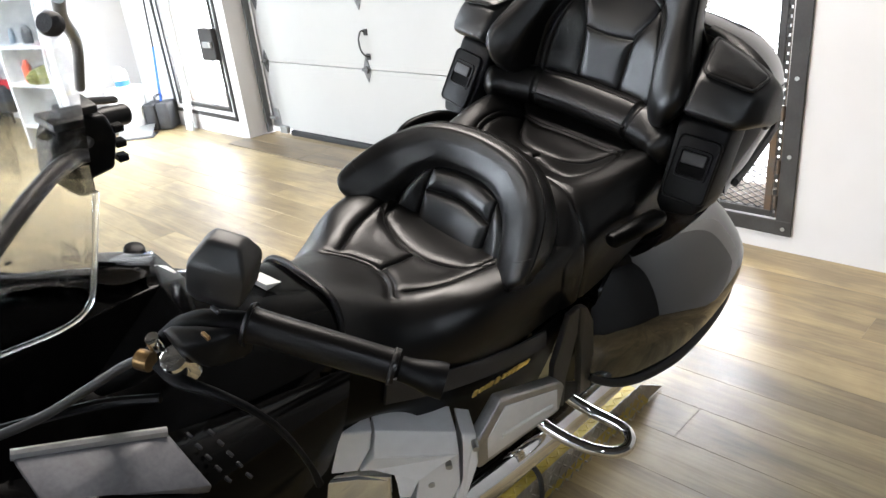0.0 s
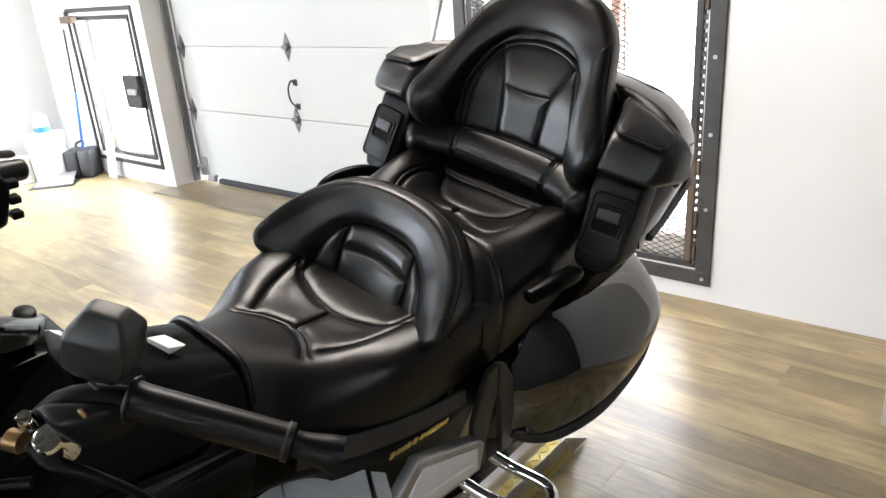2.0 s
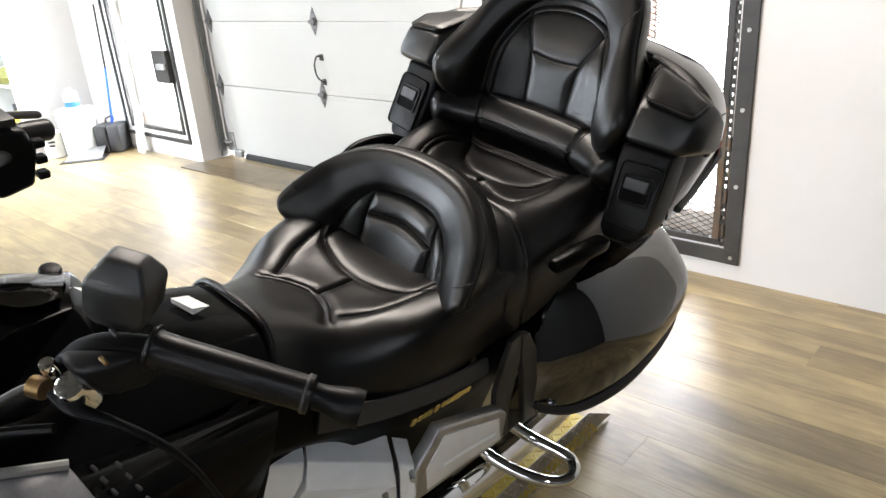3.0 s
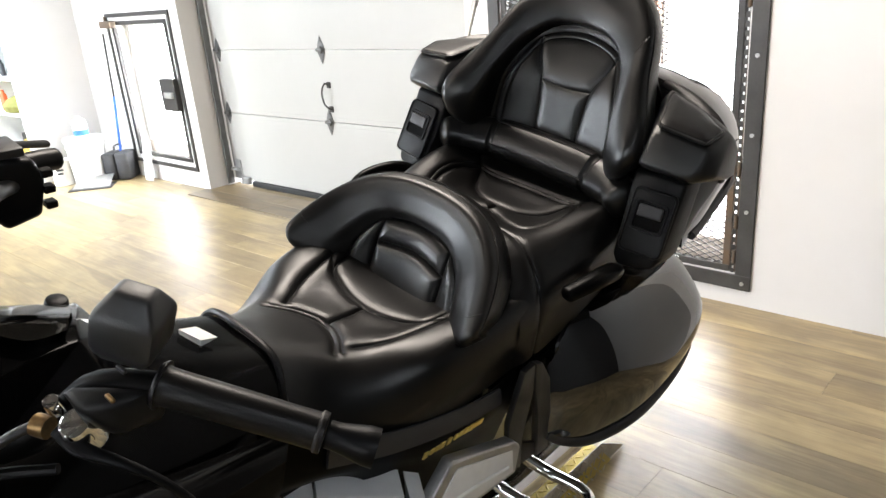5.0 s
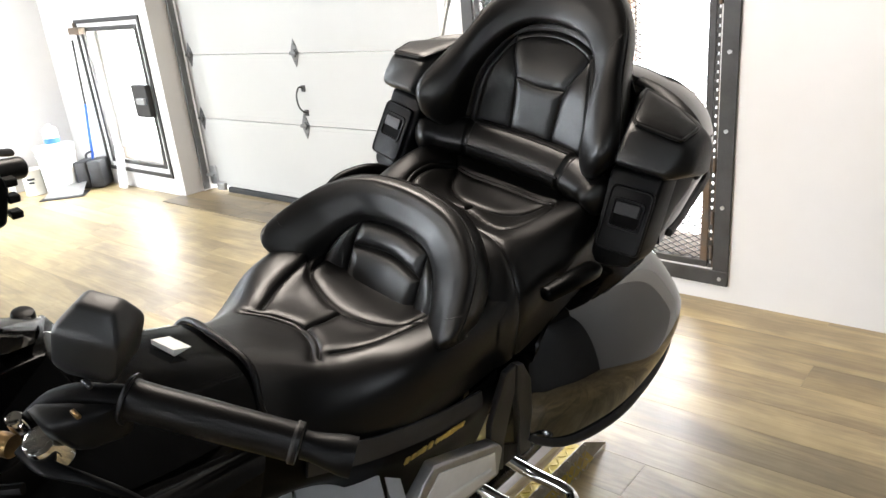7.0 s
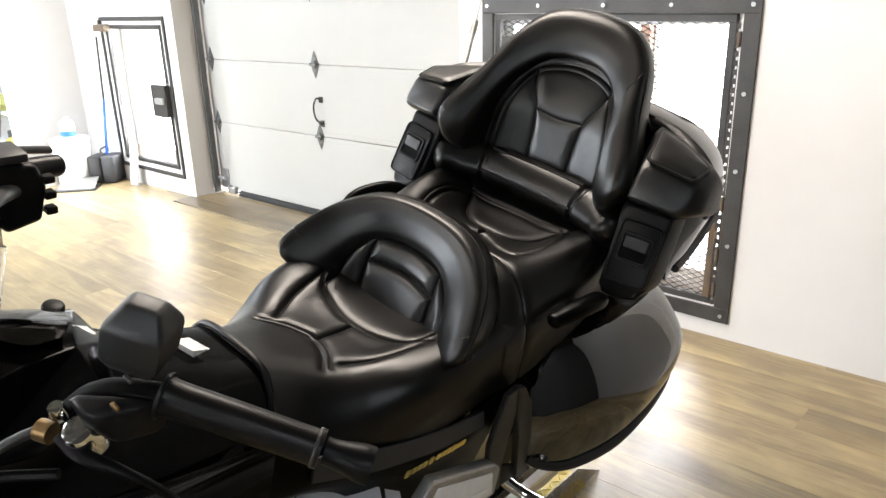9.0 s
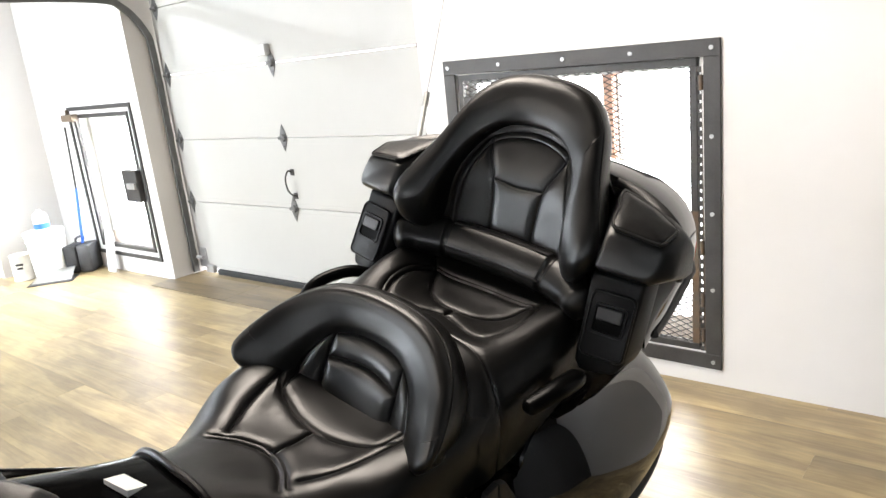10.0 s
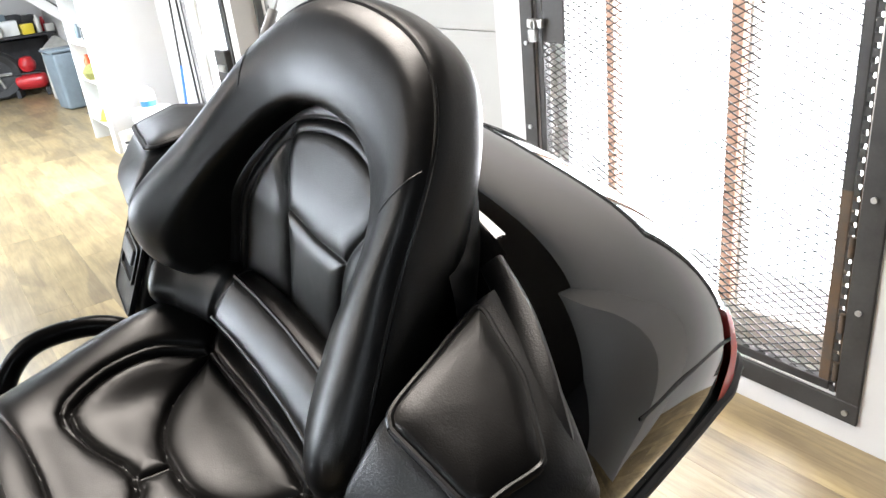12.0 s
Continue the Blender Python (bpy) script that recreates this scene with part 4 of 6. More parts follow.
def pocket(s):
    pts = [(.240, 1.425, 1.100), (.345, 1.435, 1.100), (.350, 1.388, .955), (.338, 1.380, .928), (.276, 1.368, .915), (.258, 1.372, .935), (.25, 1.56, 1.10), (.350, 1.50, 1.10), (.352, 1.47, .955), (.345, 1.46, .93), (.26, 1.56, .92)]
    bm = hull(BM(), [(s * x, y, z) for x, y, z in pts], 0.008, 3)
    p = part("side_pocket", bm, PLASTIC, bike, "black plastic storage pocket")
    # lid frame, recess and finger latch lie on the sloping front
    up = V((s * -0.010, 0.052, 0.15)).normalized()
    across = V((s * 1.0, 0.10, 0.03)).normalized()
    n = across.cross(up).normalized() * (1 if s > 0 else -1)
    across = (up.cross(n)).normalized() * (1 if s > 0 else -1)
    if n.y > 0:
        n = -n
    base = V((s * .304, 1.4035, 1.012)) + n * 0.004
    m = Matrix((( across.x, up.x, n.x, base.x), (across.y, up.y, n.y, base.y), (across.z, up.z, n.z, base.z), (0, 0, 0, 1)))

    def rounded(w, h, r, cx=0, cy=0):
        out = []
        for qx, qy, g0 in ((1, 1, 0), (-1, 1, 90), (-1, -1, 180), (1, -1, 270)):
            for g in (0, 30, 60, 90):
                a = radians(g0 + g)
                out.append((cx + qx * (w - r) + r * math.cos(a), cy + qy * (h - r) + r * math.sin(a)))
        return out
    bm = BM()
    prism(bm, rounded(.044, .064, .012), 0.006, m, 0.002)
    part("pocket_lid", bm, PLASTIC, p)
    # raised bezel round a dark finger recess, the latch hinged at its upper edge
    bm = BM()
    loops = [(rounded(.033, .030, .008, 0, .011), .0055), (rounded(.032, .029, .008, 0, .011), .0095), (rounded(.028, .025, .006, 0, .011), .0095), (rounded(.027, .024, .006, 0, .011), .0062)]
    grid(bm, [[m @ V((x, y, z)) for x, y in ring_] for ring_, z in loops], True)
    part("bezel", bm, PLASTIC, p)
    bm = BM()
    prism(bm, rounded(.0275, .0245, .006, 0, .011), 0.0064, m)
    part("latch_recess", bm, TUBE_BLACK, p)
    bm = BM()
    prism(bm, rounded(.024, .012, .003, 0, .021), 0.013, m, 0.002)
    part("latch", bm, GREY_PLASTIC, p, "grey plastic finger latch")
    bm = BM()
    loops = [(rounded(.043, .063, .012), .0058), (rounded(.042, .062, .012), .0078), (rounded(.0405, .0605, .011), .0078), (rounded(.0395, .0595, .011), .0058)]
    grid(bm, [[m @ V((x, y, z)) for x, y in ring_] for ring_, z in loops], True)
    part("lid_rim", bm, PLASTIC, p)


both(pocket)


# ---- trunk
def ring(v, a, top, bot, power=3.0, n=40, lift=0.0):
    out = []
    for k in range(n):
        g = 2 * math.pi * k / n
        c, sn = math.cos(g), math.sin(g)
        out.append((a * math.copysign(abs(c) ** (2 / power), c), v + lift * max(0, -sn), (top + bot) / 2 + (top - bot) / 2 * math.copysign(abs(sn) ** (2 / power), sn)))
    return out


rows = spline([(1.50, .335, 1.135, .905), (1.55, .350, 1.195, .89), (1.60, .358, 1.222, .88), (1.65, .352, 1.232, .875), (1.72, .338, 1.228, .87), (1.81, .315, 1.205, .865), (1.90, .281, 1.150, .835), (1.99, .238, 1.055, .832), (2.06, .18, .955, .835), (2.085, .13, .90, .84)], 44)


def foot_width(v):
    return float(np.interp(v, (1.50, 1.55, 1.65, 1.75, 1.85, 1.95, 2.0, 2.05, 2.085), (.348, .338, .322, .304, .285, .264, .238, .185, .13)))


def trunk_scale(v, a, h):
    return float(np.interp(h, (0, .4, 1), (foot_width(v) / a, .975, .90)))


def trunk_ring(v, a, top, bot, f):
    """A section of the trunk: widest at its foot, narrowing upwards, squarer below than above."""
    out = []
    for x, y, z in ring(v, a, top, bot, 3.2, 64):
        mid = (top + bot) / 2
        if z < mid:
            x = math.copysign(a * (1 - ((mid - z) / (mid - bot)) ** 9) ** .12, x)
        h = min(1, max(0, (z - f) / (top - f)))
        out.append((x * trunk_scale(v, a, h), y, z))
    return out


foot = np.interp(rows[:, 0], (1.50, 2.0, 2.06, 2.085), (.942, .938, .915, .885))
rings = [[(x, y + max(0, 1 - (v - 1.50) / .16) * .06 * (1 - abs(x / a) ** 1.5), max(z, f - .02 * (1 - abs(x / a)))) for x, y, z in trunk_ring(v, a, t, b, f)] for (v, a, t, b), f in zip(rows, foot)]
trunk = part("trunk", grid(BM(), rings, True, True), LACQUER, bike, "glossy black rear trunk")


def on_trunk(v, f, lift=0.0):
    """A point on the trunk's left skin at v, at the share f of the angle from its side to its top."""
    a, t, b = (float(np.interp(v, rows[:, 0], rows[:, k])) for k in (1, 2, 3))
    g = f * math.pi / 2
    c, sn = math.cos(g), math.sin(g)
    e = 2 / 3.2
    z = (t + b) / 2 + ((t - b) / 2 + lift) * math.copysign(abs(sn) ** e, sn)
    f0 = float(np.interp(v, rows[:, 0], foot))
    return ((a * (abs(c) ** e if sn > 0 else 1) * trunk_scale(v, a, min(1, max(0, (z - f0) / (t - f0)))) + lift), v, z)


for s in (1, -1):
    bm = BM()
    path = [on_trunk(v, .12, .0) for v in (1.66, 1.75, 1.84, 1.93, 2.02)]
    tube(bm, [(s * x, y, z) for x, y, z in path], 0.002, 6)
    part("lid_seam", bm, SEAL, trunk)
bm = BM()
path = [(foot_width(v) + .002, v, float(np.interp(v, rows[:, 0], foot)) + .004) for v in np.linspace(1.56, 2.083, 20)]
path = path + [(-x, y, z) for x, y, z in path[::-1]]
tube(bm, path, 0.009, 8, 110)
part("bumper_strip", bm, SEAL, trunk, "black rubber edge strip")
for s in (1, -1):
    bm = BM()
    pts = np.array([[on_trunk(v, f, .0045) for v in (1.90, 1.93, 1.96, 1.99, 2.02)] for f in (-.05, .04, .12, .20, .28)])
    pts[..., 0] *= s
    part("tail_light", grid(BM(), sheet(pts, 12, 12, False)), RED_LENS, trunk, "red tail light lens")
# aerial on the trunk's right
bm = BM()
cyl(bm, (-.339, 1.593, 1.17), (-.339, 1.593, 1.20), .012)
cyl(bm, (-.339, 1.593, 1.198), (-.372, 1.648, 1.265), .007)
cyl(bm, (-.372, 1.648, 1.263), (-.384, 1.668, 1.29), .009)
cyl(bm, (-.384, 1.668, 1.29), (-.52, 1.90, 1.62), .0022, 6)
part("aerial", bm, GALV, bike, "silver aerial with a thin whip")

# ---- saddlebags
def bag_rows():
    return spline([(1.205, .255, .283, .575, .755), (1.235, .235, .314, .538, .79), (1.31, .20, .360, .522, .825), (1.45, .20, .394, .535, .835), (1.62, .20, .392, .57, .83), (1.72, .20, .365, .615, .815), (1.775, .21, .31, .665, .79), (1.785, .23, .27, .70, .76)], 60)


def saddlebag(s):
    rings = []
    for v, a, b, lo, hi in bag_rows():
        c, h, m, k = (a + b) / 2, (b - a) / 2, (lo + hi) / 2, (hi - lo) / 2
        out = []
        for j in range(72):
            g = 2 * math.pi * j / 72
            cg, sg = math.cos(g), math.sin(g)
            x = c + h * math.copysign(abs(cg) ** .38, cg)
            z = m + k * math.copysign(abs(sg) ** .62, sg)
            q = (z - m) / k + .02
            x -= (.045 * (q + math.sqrt(q * q + .03)) + .012 * max(0, (m - z) / k - .05)) * (1 if cg > 0 else 0)
            out.append((s * x, v, z))
        rings.append(out)
    g = part("saddlebag", grid(BM(), rings, True, True), CLEARCOAT, bike, "glossy black saddlebag")
    # moulded lip along the lower edge
    bm = BM()
    lip = [(b - .018, v, lo + .020) for v, a, b, lo, hi in bag_rows()[5:-3:5]]
    sweep(bm, [(s * x, y, z, .012, .008) for x, y, z in lip], (s, 0, .2), 10, 60)
    part("lower_lip", bm, SEAL, g)


both(saddlebag)


# passenger's grab handles
def grab(s):
    bm = BM()
    if s > 0:
        sweep(bm, [(.280, 1.352, .912, .015, .013), (.290, 1.325, .926, .019, .016), (.287, 1.265, .928, .020, .016), (.270, 1.205, .914, .017, .014)], (0, .2, 1), 14, 40, 2.6, round_ends=.012)
        tube(bm, [(.288, 1.31, .926), (.262, 1.32, .895), (.232, 1.325, .85)], .012, 10)
    else:
        tube(bm, [(-.25, 1.40, .88), (-.283, 1.375, .918), (-.308, 1.335, .932), (-.332, 1.275, .922), (-.336, 1.235, .902), (-.318, 1.205, .870), (-.27, 1.185, .83), (-.235, 1.18, .80)], .0145, 12, 50)
    part("grab_handle", bm, SATIN, bike, "black grab handle beside the passenger seat")
    # glossy fittings in the gap above the saddlebag
    for y, z, q in ((1.25, .752, .030), (1.365, .790, .024), (1.30, .68, .020)):
        bm = BM()
        bmesh.ops.create_uvsphere(bm, u_segments=20, v_segments=14, radius=q)
        bm.transform(Matrix.Translation((s * .232, y, z)) @ Matrix.Diagonal((.7, 1.25, 1, 1)))
        part("frame_fitting", bm, GLOSS, bike)


both(grab)


# ---- side covers with a row of gilt bars
def side_cover(s):
    net = [
        [(.150, .62, .86), (.156, .61, .83), (.160, .60, .80), (.160, .60, .77), (.155, .60, .745)],
        [(.188, .74, .80), (.196, .74, .78), (.200, .74, .76), (.197, .74, .74), (.188, .74, .722)],
        [(.226, .90, .765), (.232, .90, .735), (.222, .90, .690), (.212, .90, .65), (.200, .90, .56)],
        [(.240, 1.02, .762), (.248, 1.02, .735), (.244, 1.02, .70), (.232, 1.02, .655), (.212, 1.02, .56)],
        [(.238, 1.12, .77), (.244, 1.12, .74), (.240, 1.12, .70), (.230, 1.12, .64), (.212, 1.12, .56)],
    ]
    net = [[(s * x, y, z) for x, y, z in r] for r in net]
    c = part("side_cover", grid(BM(), sheet(net, 40, 50, False)), SATIN, bike, "satin black side cover")
    # grey strip stands in for the glossy reflection below the seat
    bm = BM()
    sweep(bm, [(s * .190, .70, .795, .022, .004), (s * .218, .82, .765, .020, .004), (s * .240, .95, .748, .019, .004), (s * .250, 1.06, .742, .017, .004)], (s, 0, .25), 12, 40, 4)
    part("reflection_strip", bm, GREY_PLASTIC, c, "dark grey strip for a glossy reflection on the side cover")
    # gilt bars
    k = 0
    for f in (0.0, .10, .19, .27, .38, .50, .59, .67, .75, .83, .91):
        h = (.011, .008, .008, .010)[k % 4]
        k += 1
        lo, hi = V((.2355, .870, .710)), V((.2590, 1.000, .729))
        a, b = lo.lerp(hi, f), lo.lerp(hi, f + .062)
        bm = BM()
        q = [(s * a.x, a.y, a.z - h / 2), (s * b.x, b.y, b.z - h / 2), (s * b.x, b.y + .005, b.z + h / 2), (s * a.x, a.y + .005, a.z + h / 2)]
        hull(bm, q + [(x + s * .003, y, z) for x, y, z in q])
        part("gilt_bar", bm, GOLD, c)


both(side_cover)


# forked bracket between side cover and saddlebag
def fork_bracket(s):
    m = Matrix(((0, 0, s, s * .266), (1, 0, 0, 0), (0, 1, 0, 0), (0, 0, 0, 1)))
    legs = ([(1.085, .80), (1.115, .805), (1.128, .735), (1.115, .62), (1.135, .535), (1.085, .56), (1.062, .69)],
            [(1.116, .805), (1.14, .795), (1.178, .742), (1.212, .63), (1.235, .525), (1.19, .53), (1.160, .66), (1.130, .734)],
            [(1.120, .605), (1.188, .565), (1.192, .531), (1.138, .536)])
    b = part("bracket", prism(BM(), legs[0], .014, m, .003), HOUSING, bike, "black forked bracket")
    part("bracket_leg", prism(BM(), legs[1], .016, m, .003), HOUSING, b)
    part("bracket_web", prism(BM(), legs[2], .010, m, .002), PLASTIC, b)


both(fork_bracket)


# ---- silver engine covers and folded footboards
def plate(bm, pts, off, bevel=0.0):
    a = [bm.verts.new(p) for p in pts]
    b = [bm.verts.new(V(p) + V(off)) for p in pts]
    made = [bm.faces.new(a), bm.faces.new(b[::-1])]
    for i in range(len(a)):
        j = (i + 1) % len(a)
        bm.faces.new((a[j], a[i], b[i], b[j]))
    if bevel:
        bmesh.ops.bevel(bm, geom=list(made[0].edges), offset=bevel, segments=2, affect="EDGES", profile=0.5, clamp_overlap=True)
    return bm


def engine_cover(s):
    inward = (-s * .05, .035, 0)
    out = V((.012, -.009, .002))

    def m(pts, push=()):
        return [V((s * (x + (out.x if i in push else 0)), y + (out.y if i in push else 0), z)) for i, (x, y, z) in enumerate(pts)]
    c = part("engine_cover", plate(BM(), m([(.108, .602, .702), (.172, .689, .698), (.175, .684, .661), (.168, .663, .616), (.070, .535, .607), (.086, .566, .658)]), inward, .004), SILVER, bike, "silver painted engine cover", smooth=False)
    crest = [(.178, .687, .658), (.267, .806, .648)]
    part("upper_facet", plate(BM(), m([(.175, .693, .700), (.260, .805, .683), crest[1], crest[0]], (2, 3)), inward, .002), SILVER, c, smooth=False)
    part("lower_facet", plate(BM(), m([crest[0], crest[1], (.231, .743, .601), (.231, .733, .544), (.220, .717, .546), (.208, .714, .607), (.183, .684, .62), (.171, .666, .616)], (0, 1, 2)), inward, .003), SILVER, c, smooth=False)
    part("side_facet", plate(BM(), m([(.268, .808, .646), (.232, .745, .600), (.234, .737, .500), (.272, .785, .490), (.280, .81, .56)], (1, 2)), inward, .003), SILVER, c, smooth=False)
    part("rear_cover", plate(BM(), m([(.266, .812, .679), (.284, .832, .674), (.296, .834, .610), (.290, .815, .50), (.276, .795, .50), (.285, .815, .575), (.273, .812, .654)]), inward, .004), SILVER, c, smooth=False)
    part("head_cover", plate(BM(), m([(.085, .546, .594), (.170, .664, .607), (.206, .708, .597), (.214, .712, .50), (.095, .55, .47)]), inward, .008), CHROME, c, "chrome cylinder head cover", smooth=False)
    for x, y, z in ((.262, .79, .62), (.247, .765, .58), (.288, .826, .66)):
        bm = BM()
        cyl(bm, (s * (x - .006), y + .004, z), (s * (x + .010), y - .008, z), .006, 10)
        part("bolt", bm, GALV, c)


both(engine_cover)


def footboard(s):
    f = part("footboard", hull(BM(), [(s * x, y, z) for x, y, z in [(.262, .835, .655), (.262, .89, .722), (.268, 1.07, .655), (.27, 1.09, .635), (.27, 1.09, .565), (.262, .85, .575),
                                                                     (.288, .835, .655), (.288, .89, .722), (.294, 1.07, .655), (.296, 1.09, .635), (.296, 1.09, .565), (.288, .85, .575)]], .006, 3), ALLOY, bike, "folded alloy passenger footboard")
    bm = BM()
    hull(bm, [(s * x, y, z) for x, y, z in [(.2885, .86, .648), (.2885, .90, .702), (.295, 1.06, .642), (.2965, 1.075, .58), (.289, .87, .59), (.291, .86, .648), (.291, .90, .702), (.2975, 1.06, .642), (.299, 1.075, .58), (.291, .87, .59)]], .002, 2)
    part("tread_plate", bm, SILVER, f)
    bm = BM()
    sweep(bm, [(s * .293, .90, .628, .006, .003), (s * .296, .98, .618, .006, .003), (s * .300, 1.05, .606, .006, .003)], (s, 0, 0), 8, 12)
    part("tread_bar", bm, WHITE_PLASTIC, f)


both(footboard)


def guard_hoop(s):
    bm = BM()
    tube(bm, [(s * .215, 1.18, .52), (s * .235, 1.21, .485), (s * .29, 1.235, .462), (s * .365, 1.255, .452), (s * .395, 1.245, .447), (s * .400, 1.215, .44), (s * .375, 1.18, .438), (s * .31, 1.15, .44), (s * .24, 1.13, .455), (s * .20, 1.12, .48)], .0135, 14, 70)
    part("guard_hoop", bm, CHROME, bike, "chrome saddlebag guard hoop")


both(guard_hoop)


# chrome exhausts and dark frame below
for s in (1, -1):
    bm = BM()
    tube(bm, [(s * .17, .55, .36), (s * .19, .85, .34), (s * .205, 1.15, .34), (s * .21, 1.7, .36)], .045, 16, 40)
    part("exhaust_pipe", bm, CHROME, bike, "chrome exhaust pipe")
bm = BM()
hull(bm, [(x, y, z) for x in (-.14, .14) for y, z in ((.30, .34), (.25, .80), (.70, .80), (1.15, .78), (1.15, .40), (.8, .30))], .03, 2)
part("engine_block", bm, SATIN, bike)
bm = BM()
hull(bm, [(x, y, z) for x in (-.19, .19) for y, z in ((1.05, .55), (1.08, .80), (1.70, .90), (1.80, .72), (1.6, .58))], .03, 2)
part("rear_fender", bm, GLOSS, bike)


def wheel(name, v, r, w):
    bm = BM()
    k = r + .0
    prof = [(r - .10, -w * .42), (r - .03, -w * .5), (r - .008, -w * .34), (r, 0), (r - .008, w * .34), (r - .03, w * .5), (r - .10, w * .42)]
    rings = [[(d, v + q * math.cos(2 * math.pi * j / 48), .10 + r + q * math.sin(2 * math.pi * j / 48)) for j in range(48)] for q, d in prof]
    tyre = part(name, grid(bm, rings + [rings[0]], True), SEAL, bike, "black road tyre")
    bm = BM()
    cyl(bm, (-w * .3, v, .10 + r), (w * .3, v, .10 + r), r - .095, 40)
    part("rim", bm, ALLOY, tyre)


wheel("rear_wheel", 1.36, .31, .16)
wheel("front_wheel", -.32, .30, .13)

# ---- tank shelter, dash and fairing
net = [
    [(0, .16, 1.03), (.10, .16, 1.03), (.19, .17, 1.00), (.24, .18, .93), (.25, .18, .80)],
    [(0, .30, 1.018), (.10, .30, 1.016), (.18, .31, .985), (.225, .32, .91), (.23, .32, .78)],
    [(0, .45, .995), (.085, .45, .990), (.145, .46, .955), (.19, .47, .88), (.20, .47, .76)],
    [(0, .58, .960), (.07, .58, .955), (.115, .59, .92), (.15, .60, .85), (.165, .60, .75)],
    [(0, .682, .928), (.06, .682, .925), (.095, .682, .905), (.12, .675, .86), (.15, .665, .76)],
]
tank = part("tank_shelter", grid(BM(), sheet(net, 70, 60)), DEEP_GLOSS, bike, "glossy black tank shelter")
bm = BM()
tube(bm, mirrored([(.132, .69, .815), (.118, .676, .868), (.093, .684, .912), (.06, .686, .930), (0, .686, .934)]), .006, 8, 60)
part("edge_welt", bm, LEATHER, tank)
# white plate put in for the highlight on the glossy tank edge
bm = BM()
hull(bm, [(-.014, .590, .968), (.026, .600, .966), (.026, .628, .958), (-.014, .618, .960), (-.014, .590, .960), (.026, .600, .955)], 0)
part("highlight_plate", bm, WHITE_PLASTIC, tank, "small white plate for a highlight on the tank edge")
bm = BM()
hull(bm, [(sd * x, y, z) for sd in (1, -1) for x, y, z in ((.24, -.15, .80), (.22, -.15, .99), (.21, .20, .965), (.18, .42, .925), (.20, .42, .78))], .02, 2)
part("inner_fairing", bm, TUBE_BLACK, bike)
# dash shelf ahead of the tank: a black box under a tilted glossy instrument panel
bm = BM()
hull(bm, [(-.17, .12, 1.00), (-.17, .12, 1.055), (-.155, .30, 1.035), (-.125, .38, 1.025), (-.095, .488, 1.018), (.005, .486, 1.022), (.048, .43, 1.060), (.052, .375, 1.064), (-.005, .28, 1.07), (.10, .12, 1.07),
          (-.11, .47, .975), (.10, .46, .975), (.17, .20, .98), (.17, .12, .985), (-.17, .2, .98)], .008, 2)
console = part("console", bm, DEEP_GLOSS, bike, "glossy black dash console")
net = [
    [(-.150, .20, 1.046), (-.115, .20, 1.074), (-.065, .20, 1.087), (-.030, .20, 1.086)],
    [(-.140, .30, 1.042), (-.110, .295, 1.066), (-.065, .29, 1.081), (-.028, .285, 1.083)],
    [(-.128, .375, 1.036), (-.095, .37, 1.058), (-.045, .35, 1.075), (-.014, .340, 1.080)],
    [(-.108, .43, 1.030), (-.070, .425, 1.052), (-.012, .395, 1.076), (.040, .378, 1.080)],
    [(-.088, .478, 1.024), (-.055, .470, 1.040), (-.008, .445, 1.062), (.036, .424, 1.072)],
]
bm = grid(BM(), sheet(net, 24, 24, False))
bmesh.ops.solidify(bm, geom=bm.faces[:], thickness=.014)
panel = part("instrument_panel", bm, CLEARCOAT, bike, "glossy black instrument panel")
bm = BM()
cyl(bm, (-.088, .458, 1.012), (-.085, .460, 1.040), .0165, 20, .0145, .004)
part("knob", bm, PLASTIC, panel, "round black knob")
for x, y, z in ((.014, .418, 1.068), (-.030, .352, 1.079)):
    bm = BM()
    cyl(bm, (x, y, z - .004), (x - .0015, y, z + .005), .0042, 12, .0036, .001)
    part("screw", bm, PLASTIC, panel)
bm = BM()
hull(bm, [(x, y, z + d) for d in (-.012, 0) for x, y, z in ((-.030, .456, 1.040), (-.030, .478, 1.028), (-.010, .482, 1.026), (.012, .458, 1.036))], .002, 1)
part("reflector", bm, WHITE_PLASTIC, panel, "small white reflector plate")


# left handlebar: grip, end weight, switch housing, clutch lever and its hose
bars = part("handlebar", tube(BM(), [(.15, .30, 1.04), (.22, .318, 1.10), (.285, .345, 1.185), (.35, .388, 1.20)], .012, 12), TUBE_BLACK, bike, "black handlebar")
a, b = V((.335, .377, 1.200)), V((.452, .459, 1.174))
bm = BM()
ax = (b - a)
sweep(bm, [(*(a + ax * f), r, r) for f, r in ((0, .0195), (.03, .0215), (.07, .0172), (.5, .0168), (.93, .0165), (.97, .0180), (1.0, .0180))], (0, 0, 1), 20, 60)
grip = part("grip", bm, RUBBER, bars, "black rubber grip")
bm = BM()
cyl(bm, a + ax * .955, a + ax * .985, .0185, 20, None, .002)
part("grip_ring", bm, STEEL, bars)
bm = BM()
e = ax.normalized()
sweep(bm, [(*(b + e * d), r, r) for d, r in ((.003, .0125), (.010, .0125), (.020, .0140), (.036, .0172), (.046, .0176))], (0, 0, 1), 20, 30)
part("bar_end", bm, PLASTIC, bars, "black bar-end weight")
bm = BM()
q = e.cross(V((0, 0, 1))).normalized()
up = q.cross(e).normalized()
frame_m = Matrix(((e.x, q.x, up.x, .314), (e.y, q.y, up.y, .372), (e.z, q.z, up.z, 1.250), (0, 0, 0, 1)))
